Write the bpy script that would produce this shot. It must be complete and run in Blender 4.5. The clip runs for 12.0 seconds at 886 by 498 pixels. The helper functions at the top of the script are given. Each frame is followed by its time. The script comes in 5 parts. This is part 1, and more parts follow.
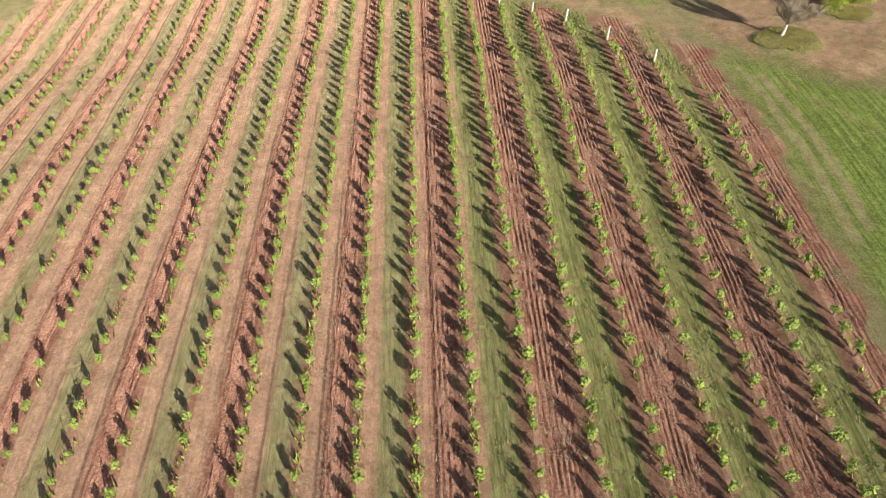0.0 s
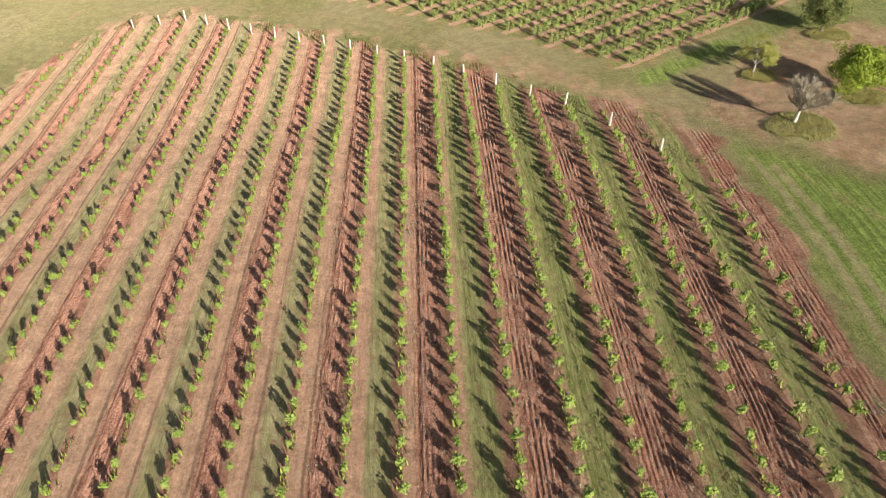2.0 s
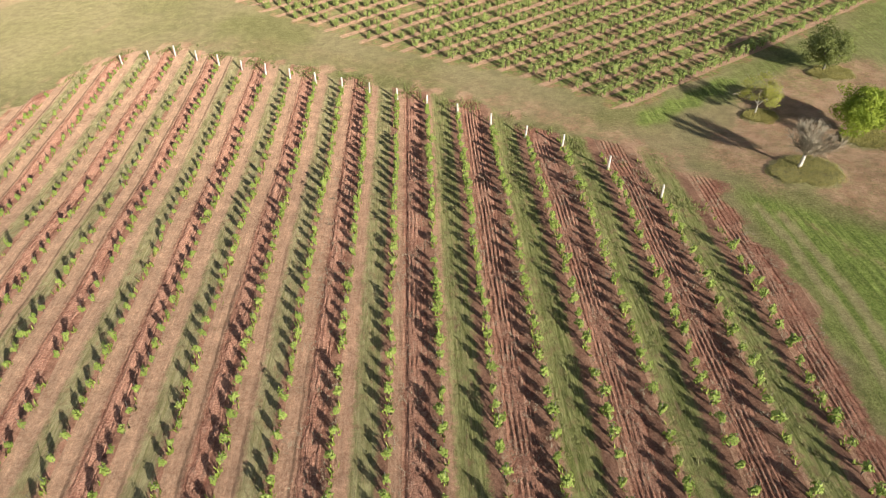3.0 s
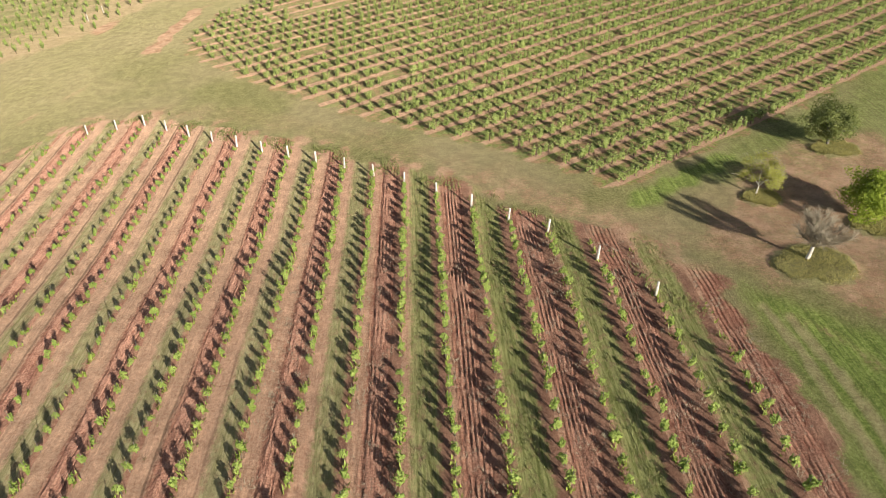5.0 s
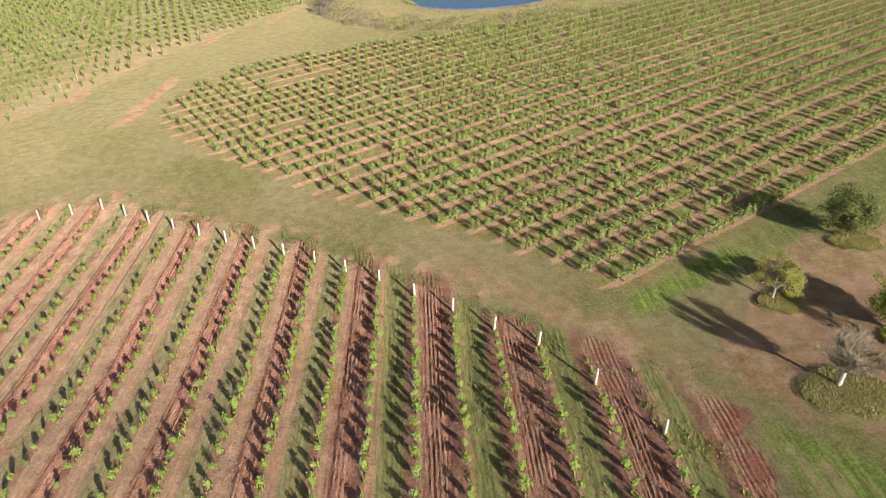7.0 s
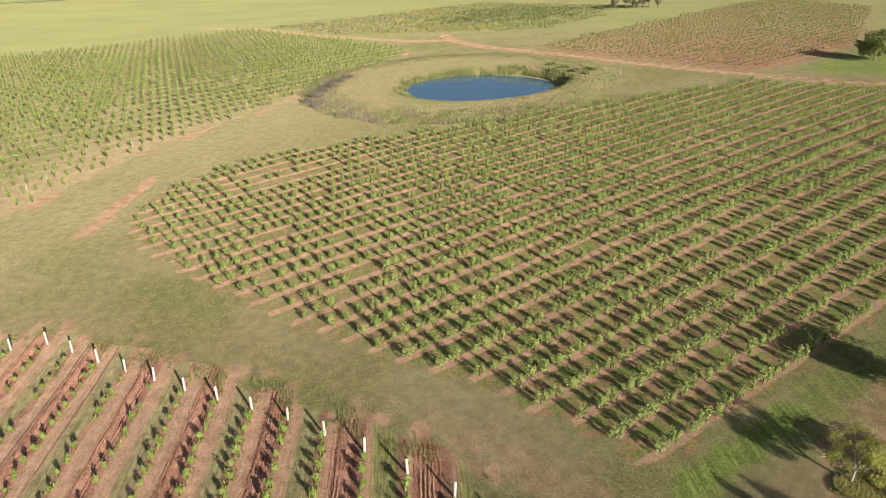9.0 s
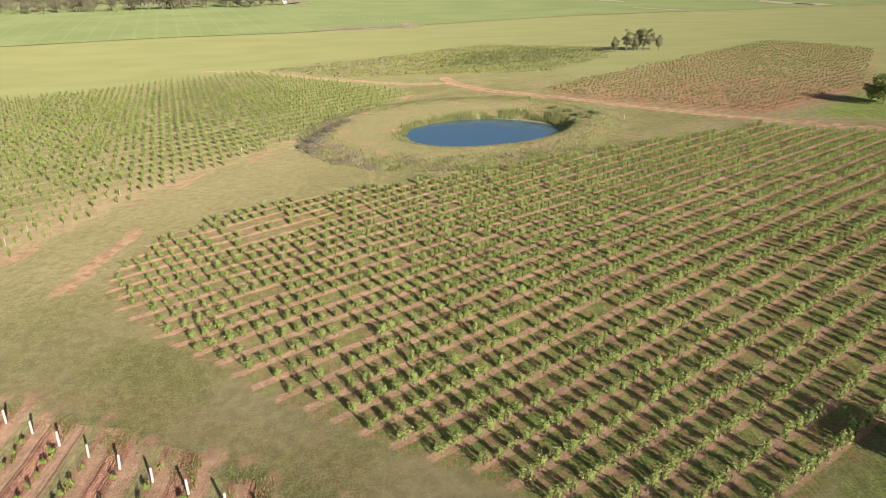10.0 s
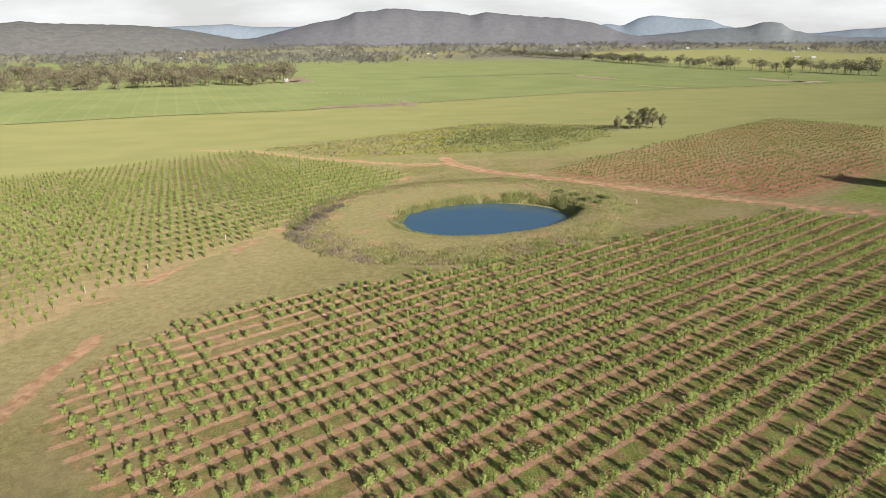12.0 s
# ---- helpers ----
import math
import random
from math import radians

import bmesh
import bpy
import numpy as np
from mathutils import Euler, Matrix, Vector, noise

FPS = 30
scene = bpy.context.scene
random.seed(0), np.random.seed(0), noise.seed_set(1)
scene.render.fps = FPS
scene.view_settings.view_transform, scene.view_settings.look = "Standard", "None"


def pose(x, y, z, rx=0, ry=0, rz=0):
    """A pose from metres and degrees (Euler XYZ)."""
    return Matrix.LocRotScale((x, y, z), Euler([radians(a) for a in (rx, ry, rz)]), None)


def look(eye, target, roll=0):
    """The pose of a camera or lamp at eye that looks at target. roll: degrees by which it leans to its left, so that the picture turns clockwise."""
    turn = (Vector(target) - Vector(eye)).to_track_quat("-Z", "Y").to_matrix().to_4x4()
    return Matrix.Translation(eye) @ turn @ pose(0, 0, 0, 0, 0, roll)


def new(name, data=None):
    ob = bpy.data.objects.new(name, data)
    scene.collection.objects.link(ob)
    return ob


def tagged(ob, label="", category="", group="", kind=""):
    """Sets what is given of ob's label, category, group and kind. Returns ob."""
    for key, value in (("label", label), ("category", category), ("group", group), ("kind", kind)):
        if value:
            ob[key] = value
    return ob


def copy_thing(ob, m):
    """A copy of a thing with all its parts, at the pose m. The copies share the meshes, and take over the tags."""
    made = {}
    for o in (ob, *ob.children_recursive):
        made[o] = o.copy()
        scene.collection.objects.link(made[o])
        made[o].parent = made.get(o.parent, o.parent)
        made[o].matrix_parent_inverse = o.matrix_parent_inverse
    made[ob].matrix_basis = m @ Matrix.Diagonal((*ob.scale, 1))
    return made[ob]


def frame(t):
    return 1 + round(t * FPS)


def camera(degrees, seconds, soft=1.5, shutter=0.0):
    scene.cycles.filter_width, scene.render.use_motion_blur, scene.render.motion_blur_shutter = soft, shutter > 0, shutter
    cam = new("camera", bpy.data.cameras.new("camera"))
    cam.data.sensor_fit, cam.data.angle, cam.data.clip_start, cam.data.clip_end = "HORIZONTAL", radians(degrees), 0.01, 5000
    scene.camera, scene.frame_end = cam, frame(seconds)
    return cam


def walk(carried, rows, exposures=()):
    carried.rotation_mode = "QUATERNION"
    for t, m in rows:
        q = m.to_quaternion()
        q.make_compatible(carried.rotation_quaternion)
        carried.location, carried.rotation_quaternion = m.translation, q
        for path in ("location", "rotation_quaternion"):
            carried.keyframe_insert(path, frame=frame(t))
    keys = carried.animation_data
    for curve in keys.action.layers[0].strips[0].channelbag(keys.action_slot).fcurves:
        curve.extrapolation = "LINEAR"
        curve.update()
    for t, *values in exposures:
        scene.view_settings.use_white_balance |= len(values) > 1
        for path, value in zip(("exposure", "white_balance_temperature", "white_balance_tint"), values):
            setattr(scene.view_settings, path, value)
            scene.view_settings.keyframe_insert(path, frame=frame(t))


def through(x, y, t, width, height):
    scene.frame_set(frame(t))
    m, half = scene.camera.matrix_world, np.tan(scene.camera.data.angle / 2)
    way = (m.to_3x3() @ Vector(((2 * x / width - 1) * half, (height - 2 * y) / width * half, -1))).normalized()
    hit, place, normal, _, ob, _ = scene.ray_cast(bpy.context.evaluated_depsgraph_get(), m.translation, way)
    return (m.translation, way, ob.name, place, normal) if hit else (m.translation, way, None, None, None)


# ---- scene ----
# ---- camera and its flight ----
cam = camera(67.64, 12.0, soft=0.75)
PATH = [
    (0.0, (0.000, -0.000, 32.999), (1.687, 34.499, -3.152), -0.14),
    (0.5, (0.187, 1.532, 32.996), (1.889, 36.685, -2.520), -0.22),
    (1.0, (0.378, 3.129, 33.008), (2.122, 38.919, -1.863), -0.26),
    (1.5, (0.576, 4.793, 33.022), (2.383, 41.207, -1.194), -0.22),
    (2.0, (0.810, 6.455, 33.056), (2.703, 43.484, -0.489), -0.21),
    (2.5, (1.140, 8.169, 33.083), (3.103, 45.753, 0.165), -0.16),
    (3.0, (1.562, 9.841, 33.160), (3.606, 47.962, 0.871), -0.09),
    (5.0, (4.167, 16.723, 33.187), (6.311, 56.873, 3.465), -0.09),
    (5.5, (4.848, 18.542, 33.207), (7.058, 59.187, 4.170), -0.07),
    (6.0, (5.468, 20.543, 33.270), (7.750, 61.651, 4.899), -0.08),
    (6.5, (5.980, 22.815, 33.332), (8.321, 64.397, 5.665), -0.07),
    (7.0, (6.361, 25.323, 33.502), (8.773, 67.467, 6.705), -0.07),
    (9.0, (6.803, 37.053, 34.181), (9.704, 81.773, 12.006), -0.03),
    (9.5, (7.100, 40.130, 34.247), (10.002, 85.442, 13.311), -0.10),
    (10.0, (7.326, 43.221, 34.351), (10.253, 89.091, 14.670), -0.17),
    (10.5, (7.514, 46.305, 34.449), (10.525, 92.672, 15.981), -0.14),
    (11.0, (7.688, 49.486, 34.589), (10.723, 96.321, 17.348), -0.21),
    (11.5, (7.881, 52.668, 34.666), (10.944, 99.945, 18.681), -0.21),
    (12.0, (8.062, 55.830, 34.705), (11.164, 103.516, 19.994), -0.23),
]
EXPOSURES = [(0.0, 0.71), (3.0, 0.62), (6.5, 0.55), (9.5, 0.41), (11.0, 0.34), (12.0, 0.22)]
walk(cam, [(t, look(eye, target, roll)) for t, eye, target, roll in PATH], EXPOSURES)

# ---- world, sun, exposure ----
SUN_AZ, SUN_EL = radians(-30.0), radians(22.0)   # the sun stands behind the camera, to its right
sun_dir = Vector((math.sin(-SUN_AZ) * math.cos(SUN_EL), -math.cos(SUN_AZ) * math.cos(SUN_EL), math.sin(SUN_EL)))
world = bpy.data.worlds.new("world")
scene.world = world
world.use_nodes = True
wt = world.node_tree
wt.nodes.clear()
w_out = wt.nodes.new("ShaderNodeOutputWorld")
w_bg = wt.nodes.new("ShaderNodeBackground")
w_sky = wt.nodes.new("ShaderNodeTexSky")
w_sky.sky_type = "NISHITA"
w_sky.sun_disc = False
w_sky.sun_elevation = SUN_EL
w_sky.sun_rotation = math.atan2(sun_dir.x, sun_dir.y)
w_sky.dust_density = 2.0
w_co = wt.nodes.new("ShaderNodeTexCoord")
w_map = wt.nodes.new("ShaderNodeMapping")
w_map.inputs["Scale"].default_value = (2.0, 2.0, 9.0)
w_noise = wt.nodes.new("ShaderNodeTexNoise")
w_noise.inputs["Scale"].default_value = 2.2
w_noise.inputs["Detail"].default_value = 7.0
w_ramp = wt.nodes.new("ShaderNodeMapRange")
w_ramp.inputs["From Min"].default_value = 0.40
w_ramp.inputs["From Max"].default_value = 0.62
w_ramp.inputs["To Min"].default_value = 0.66
w_ramp.inputs["To Max"].default_value = 0.95
w_mix = wt.nodes.new("ShaderNodeMix")
w_mix.data_type = "RGBA"
w_mix.inputs["B"].default_value = (18.0, 18.1, 18.3, 1)
wt.links.new(w_co.outputs["Generated"], w_map.inputs["Vector"])
wt.links.new(w_map.outputs["Vector"], w_noise.inputs["Vector"])
wt.links.new(w_noise.outputs["Fac"], w_ramp.inputs["Value"])
w_sep = wt.nodes.new("ShaderNodeSeparateXYZ")
wt.links.new(w_co.outputs["Generated"], w_sep.inputs[0])
w_low = wt.nodes.new("ShaderNodeMapRange")       # cloud thins out overhead
w_low.inputs["From Min"].default_value = 0.06
w_low.inputs["From Max"].default_value = 0.20
w_low.inputs["To Min"].default_value = 1.0
w_low.inputs["To Max"].default_value = 0.04
wt.links.new(w_sep.outputs["Z"], w_low.inputs["Value"])
w_mul = wt.nodes.new("ShaderNodeMath")
w_mul.operation = "MULTIPLY"
wt.links.new(w_ramp.outputs["Result"], w_mul.inputs[0])
wt.links.new(w_low.outputs["Result"], w_mul.inputs[1])
wt.links.new(w_mul.outputs[0], w_mix.inputs["Factor"])
wt.links.new(w_sky.outputs["Color"], w_mix.inputs["A"])
wt.links.new(w_mix.outputs["Result"], w_bg.inputs["Color"])
w_bg.inputs["Strength"].default_value = 0.048
wt.links.new(w_bg.outputs["Background"], w_out.inputs["Surface"])

sun = new("sun", bpy.data.lights.new("sun", "SUN"))
sun.data.energy = 5.0
sun.data.angle = radians(0.6)
sun.data.color = (1.0, 0.93, 0.82)
sun.matrix_world = look((0, 0, 200), Vector((0, 0, 200)) - sun_dir)


# ---- materials ----
class Nodes:
    """A small helper to write node materials as expressions."""

    def __init__(self, name):
        self.mat = bpy.data.materials.new(name)
        self.mat.use_nodes = True
        self.t = self.mat.node_tree
        self.t.nodes.clear()
        self.out = self.t.nodes.new("ShaderNodeOutputMaterial")
        self.geo = self.t.nodes.new("ShaderNodeNewGeometry")
        self.pos = self.geo.outputs["Position"]
        sep = self.t.nodes.new("ShaderNodeSeparateXYZ")
        self.t.links.new(self.pos, sep.inputs[0])
        self.x, self.y, self.z = sep.outputs

    def put(self, socket, v):
        if isinstance(v, bpy.types.NodeSocket):
            self.t.links.new(v, socket)
        elif isinstance(v, (tuple, list)) and len(v) == 3 and len(socket.default_value) == 4:
            socket.default_value = (*v, 1)
        else:
            socket.default_value = v

    def m(self, op, a, b=0.0, c=0.0, clamp=False):
        n = self.t.nodes.new("ShaderNodeMath")
        n.operation, n.use_clamp = op, clamp
        for s, v in zip(n.inputs, (a, b, c)):
            self.put(s, v)
        return n.outputs[0]

    def step(self, v, lo, hi, a=0.0, b=1.0):
        n = self.t.nodes.new("ShaderNodeMapRange")
        n.interpolation_type = "SMOOTHSTEP"
        for key, val in (("Value", v), ("From Min", lo), ("From Max", hi), ("To Min", a), ("To Max", b)):
            self.put(n.inputs[key], val)
        return n.outputs["Result"]

    def mix(self, f, a, b):
        n = self.t.nodes.new("ShaderNodeMix")
        n.data_type = "RGBA"
        self.put(n.inputs["Factor"], f)
        self.put(n.inputs["A"], a)
        self.put(n.inputs["B"], b)
        return n.outputs["Result"]

    def noise(self, scale, detail=4.0, rough=0.55, vec=None, stretch=None):
        n = self.t.nodes.new("ShaderNodeTexNoise")
        v = self.pos if vec is None else vec
        if stretch is not None:
            mp = self.t.nodes.new("ShaderNodeMapping")
            mp.inputs["Scale"].default_value = stretch
            self.t.links.new(v, mp.inputs["Vector"])
            v = mp.outputs["Vector"]
        self.t.links.new(v, n.inputs["Vector"])
        n.inputs["Scale"].default_value = scale
        n.inputs["Detail"].default_value = detail
        n.inputs["Roughness"].default_value = rough
        return n.outputs["Fac"]

    def attr(self, name):
        n = self.t.nodes.new("ShaderNodeAttribute")
        n.attribute_name = name
        sep = self.t.nodes.new("ShaderNodeSeparateColor")
        self.t.links.new(n.outputs["Color"], sep.inputs[0])
        return (*sep.outputs, n.outputs["Alpha"])

    def bump(self, height, strength=0.5, distance=0.05):
        n = self.t.nodes.new("ShaderNodeBump")
        n.inputs["Strength"].default_value = strength
        n.inputs["Distance"].default_value = distance
        self.put(n.inputs["Height"], height)
        return n.outputs["Normal"]

    def mul(self, color, v):
        n = self.t.nodes.new("ShaderNodeVectorMath")
        n.operation = "SCALE"
        self.put(n.inputs[0], color)
        self.put(n.inputs["Scale"], v)
        return n.outputs[0]

    def surface(self, color, rough=0.9, normal=None, spec=0.2, metal=0.0, diffuse_rough=0.0):
        n = self.t.nodes.new("ShaderNodeBsdfPrincipled")
        self.put(n.inputs["Base Color"], color)
        self.put(n.inputs["Roughness"], rough)
        n.inputs["Specular IOR Level"].default_value = spec
        n.inputs["Metallic"].default_value = metal
        n.inputs["Diffuse Roughness"].default_value = diffuse_rough
        if normal is not None:
            self.t.links.new(normal, n.inputs["Normal"])
        self.t.links.new(n.outputs[0], self.out.inputs["Surface"])
        return n


def leaf_material(name, dark, light, through=0.35, clump=0.7):
    """Leaves: each its own shade, the light partly passing through."""
    n = Nodes(name)
    rnd = n.geo.outputs["Random Per Island"]
    big = n.noise(clump, 2.0)
    f = n.m("ADD", n.m("MULTIPLY", rnd, 0.5), n.m("MULTIPLY", n.step(big, 0.3, 0.7), 0.5))
    col = n.mix(f, dark, light)
    p = n.surface(col, 0.55, spec=0.3)
    tr = n.t.nodes.new("ShaderNodeBsdfTranslucent")
    n.t.links.new(col, tr.inputs["Color"])
    mx = n.t.nodes.new("ShaderNodeMixShader")
    mx.inputs[0].default_value = through
    n.t.links.new(p.outputs[0], mx.inputs[1])
    n.t.links.new(tr.outputs[0], mx.inputs[2])
    n.t.links.new(mx.outputs[0], n.out.inputs["Surface"])
    return n.mat


def plain_material(name, a, b, scale=6.0, rough=0.85, bump=0.3, stretch=None, spec=0.2):
    n = Nodes(name)
    f = n.noise(scale, 6.0, 0.6, stretch=stretch)
    g = n.noise(scale * 0.13, 2.0)
    col = n.mix(n.step(n.m("ADD", n.m("MULTIPLY", f, 0.6), n.m("MULTIPLY", g, 0.4)), 0.35, 0.65), a, b)
    n.surface(col, rough, n.bump(f, bump, 0.03), spec)
    return n.mat

# ---- the lie of the land ----
ROW_X0, ROW_Y0, ROW_SLANT = 25.04, 29.0, 0.0225             # the young block: its last row
ROW_STEP, ROW_FAN = 3.19, 0.0013                            # from row to row, a little wider towards the far end
F2_ANGLE, F2_STEP, F2_SHIFT = radians(31.5), 3.1355, 1.824
F3_ANGLE, F3_STEP, F3_SHIFT, F3_CROSS = radians(31.0), 5.0, 1.2, radians(108.0)
F4_ANGLE, F4_STEP = radians(31.5), 2.9

F1 = [(-60, -25), (27, -25), (26.6, 21), (28.2, 36), (28.3, 50), (27.6, 55.5), (25.4, 61), (20.2, 65.5), (16.4, 67.5), (10.1, 73.5), (3.9, 78.5),
      (-2.8, 83), (-12.5, 88.5), (-22.1, 93.5), (-29, 97), (-35, 97), (-39, 94.8), (-43, 88.5), (-46.5, 79), (-52, 55)]
F2 = [(24.6, 71.3), (41.7, 81.5), (67.3, 97.7), (104.8, 120.6), (140.8, 142.6), (118, 161), (96.7, 170.5), (84, 179.3), (59.9, 172.4), (36.7, 165.4), (16.2, 158.5),
      (-1.9, 154.1), (-17.9, 147.7), (-29.3, 138.3), (-30.8, 131.7), (-31.6, 123.2), (-29.6, 118.8), (-19.7, 107.7), (-3.8, 94), (12.9, 82)]
F3 = [(-130, 118), (-62, 116), (-50.2, 131), (-41.5, 155.3), (-33.1, 169.6), (-22.2, 183.6), (-15.4, 197.8), (-6.8, 213), (12.4, 245.5), (-20.5, 284),
      (-49.2, 311), (-84.7, 298.6), (-130, 276)]
F4 = [(47.4, 235), (53.6, 224.5), (67.4, 209.5), (85.2, 192), (93.6, 189.5), (130, 213), (182.6, 284.5), (166.8, 330), (103.4, 277.7)]
POND_C, POND_R, POND_TURN = (26.7, 193.4), (17.3, 13.4), radians(13)
BERM_C, BERM_R, BERM_TURN = (20.5, 197.5), (37.5, 36.5), radians(0)
TRACK = [(22.5, 270), (24.1, 258), (32.6, 242.3), (50.9, 223.3), (71.2, 199.8), (88.5, 184), (101.3, 173.6), (140, 148), (210, 100)]
MOUNDS = [((35.9, 56.6), 3.2, 2.8), ((36.8, 67.7), 1.8, 1.5), ((44.2, 61.4), 2.5, 2.0), ((48.2, 76.0), 2.5, 2.0)]
RUT_A = [(29.8, 52.0), (30.2, 47.7), (30.0, 43.0), (30.2, 39.3), (30.0, 35.4), (29.5, 29.8)]
RUT_B = [(31.1, 50.9), (31.5, 45.3), (31.6, 40.5), (31.4, 35.2), (31.0, 31.2)]
RUT_C = [(30.7, 51.4), (32.8, 49.2), (34.0, 46.7), (35.2, 44.3), (36.7, 41.5)]
PALE = [(545, 1950), (650, 2320), (1240, 2520), (1500, 2000), (1083, 1480), (660, 1000), (585, 1100)]      # a pale yellow crop
WEEDS = [(-44.6, 318), (-7.5, 332), (48.5, 365), (92.6, 334), (86, 298), (55, 270), (30, 276), (-12.8, 286)]


def smooth(a, b, x):
    u = np.clip((x - a) / (b - a), 0.0, 1.0)
    return u * u * (3 - 2 * u)


def inside(poly, x, y):
    """Signed distance to a polygon's edge, positive inside."""
    p = np.array(poly, float)
    q = np.roll(p, -1, axis=0)
    best = np.full(np.shape(x), 1e9)
    odd = np.zeros(np.shape(x), bool)
    for (ax, ay), (bx, by) in zip(p, q):
        ex, ey = bx - ax, by - ay
        u = np.clip(((x - ax) * ex + (y - ay) * ey) / (ex * ex + ey * ey), 0, 1)
        best = np.minimum(best, np.hypot(x - ax - u * ex, y - ay - u * ey))
        hit = ((ay > y) != (by > y)) & (x < (bx - ax) * (y - ay) / (by - ay + 1e-12) + ax)
        odd ^= hit
    return np.where(odd, best, -best)


def along(line, x, y):
    """Distance to an open line."""
    best = np.full(np.shape(x), 1e9)
    for (ax, ay), (bx, by) in zip(line, line[1:]):
        ex, ey = bx - ax, by - ay
        u = np.clip(((x - ax) * ex + (y - ay) * ey) / (ex * ex + ey * ey), 0, 1)
        best = np.minimum(best, np.hypot(x - ax - u * ex, y - ay - u * ey))
    return best


def ellipse(c, r, turn, x, y):
    dx, dy = x - c[0], y - c[1]
    u, v = dx * math.cos(turn) + dy * math.sin(turn), -dx * math.sin(turn) + dy * math.cos(turn)
    return np.hypot(u / r[0], v / r[1])


def waves(x, y, size, seed):
    """Soft, cheap unevenness made of a few crossing waves, about -1 to 1."""
    rng = np.random.RandomState(seed)
    s = 0
    for k in range(6):
        a, p, w = rng.uniform(0, 6.283), rng.uniform(0, 6.283), rng.uniform(0.6, 1.7) * 6.283 / size
        s = s + np.sin((x * math.cos(a) + y * math.sin(a)) * w + p)
    return s / 3.5


POND_Z = -1.1


def row_u(x, y):
    """Rows of the young block counted westward: 0, -1, -2 ... on the rows."""
    return (x - ROW_X0 - ROW_SLANT * (y - ROW_Y0)) / (ROW_STEP + ROW_FAN * (y - ROW_Y0))


def row_x(u, y):
    """Where a row, or a place between two, lies."""
    return ROW_X0 + ROW_SLANT * (y - ROW_Y0) + u * (ROW_STEP + ROW_FAN * (y - ROW_Y0))


def level(y):
    """How the land falls and rises along the rows."""
    ys, zs = (-30, 5, 26, 40, 52, 68, 88, 120, 160), (-0.5, -0.45, -0.15, -0.35, -0.85, -1.9, -2.2, -1.5, -1.5)
    z = np.full(np.shape(y), zs[0], float)
    for k in range(len(ys) - 1):
        z = z + (zs[k + 1] - zs[k]) * smooth(ys[k], ys[k + 1], y)
    return z


def land(x, y):
    """Height of the ground."""
    x, y = np.asarray(x, float), np.asarray(y, float)
    z = 165 * np.tanh(x / 165) * 0.055 * (0.7 + 0.3 * smooth(20, 60, y)) * (1 - smooth(253, 528, y)) + level(y)
    z = z + 36 * smooth(1900, 3300, y + 0.12 * np.abs(x))
    b = ellipse(BERM_C, BERM_R, BERM_TURN, x, y)
    p = ellipse(POND_C, POND_R, POND_TURN, x, y)
    bank = smooth(1.0, 0.80, b) * smooth(1.05, 1.4, p)
    z = z + 0.45 * bank
    bowl = smooth(1.24, 0.94, p)
    z = z * (1 - bowl) + (POND_Z - 0.7) * bowl
    for (mx, my), ra, rb in MOUNDS:
        z = z + 0.17 * smooth(1.02, 0.90, np.hypot((x - mx) / ra, (y - my) / rb))
    z = z + 0.10 * waves(x, y, 23.0, 3) * smooth(320, 210, np.abs(y))
    # low beds under the vine rows of the young block, ruts between them
    k = row_u(x, y)
    d = np.abs(k - np.round(k)) * ROW_STEP
    f = smooth(0.0, 1.5, inside(F1, x, y)) if np.ndim(x) else 0.0
    z = z + f * (0.07 * smooth(0.75, 0.25, d) - 0.05 * np.exp(-((d - 1.05) / 0.17) ** 2))
    return z


def spot(x, y):
    return float(land(np.array([x]), np.array([y]))[0])


def mesh_of(name, verts, faces, material=None, smooth_faces=False):
    """A mesh from arrays: verts (n, 3), faces (m, 3 or 4)."""
    verts, faces = np.asarray(verts, np.float32), np.asarray(faces, np.int32)
    me = bpy.data.meshes.new(name)
    me.vertices.add(len(verts))
    me.vertices.foreach_set("co", verts.ravel())
    me.loops.add(faces.size)
    me.loops.foreach_set("vertex_index", faces.ravel())
    me.polygons.add(len(faces))
    me.polygons.foreach_set("loop_start", np.arange(0, faces.size, faces.shape[1], dtype=np.int32))
    me.polygons.foreach_set("use_smooth", np.full(len(faces), smooth_faces, bool))
    me.update(calc_edges=True)
    if material is not None:
        me.materials.append(material)
    return me


def part(name, me, parent, label=""):
    ob = new(name, me)
    ob.parent = parent
    return tagged(ob, label)


def spread(lo, mid_lo, mid_hi, hi, step, grow=1.12):
    """Grid lines: even in the middle, wider and wider outward."""
    mid = list(np.arange(mid_lo, mid_hi + step / 2, step))
    up, s, v = [], step, mid[-1]
    while v < hi:
        s *= grow
        v += s
        up.append(min(v, hi))
    dn, s, v = [], step, mid[0]
    while v > lo:
        s *= grow
        v -= s
        dn.append(max(v, lo))
    return np.array(dn[::-1] + mid + up)


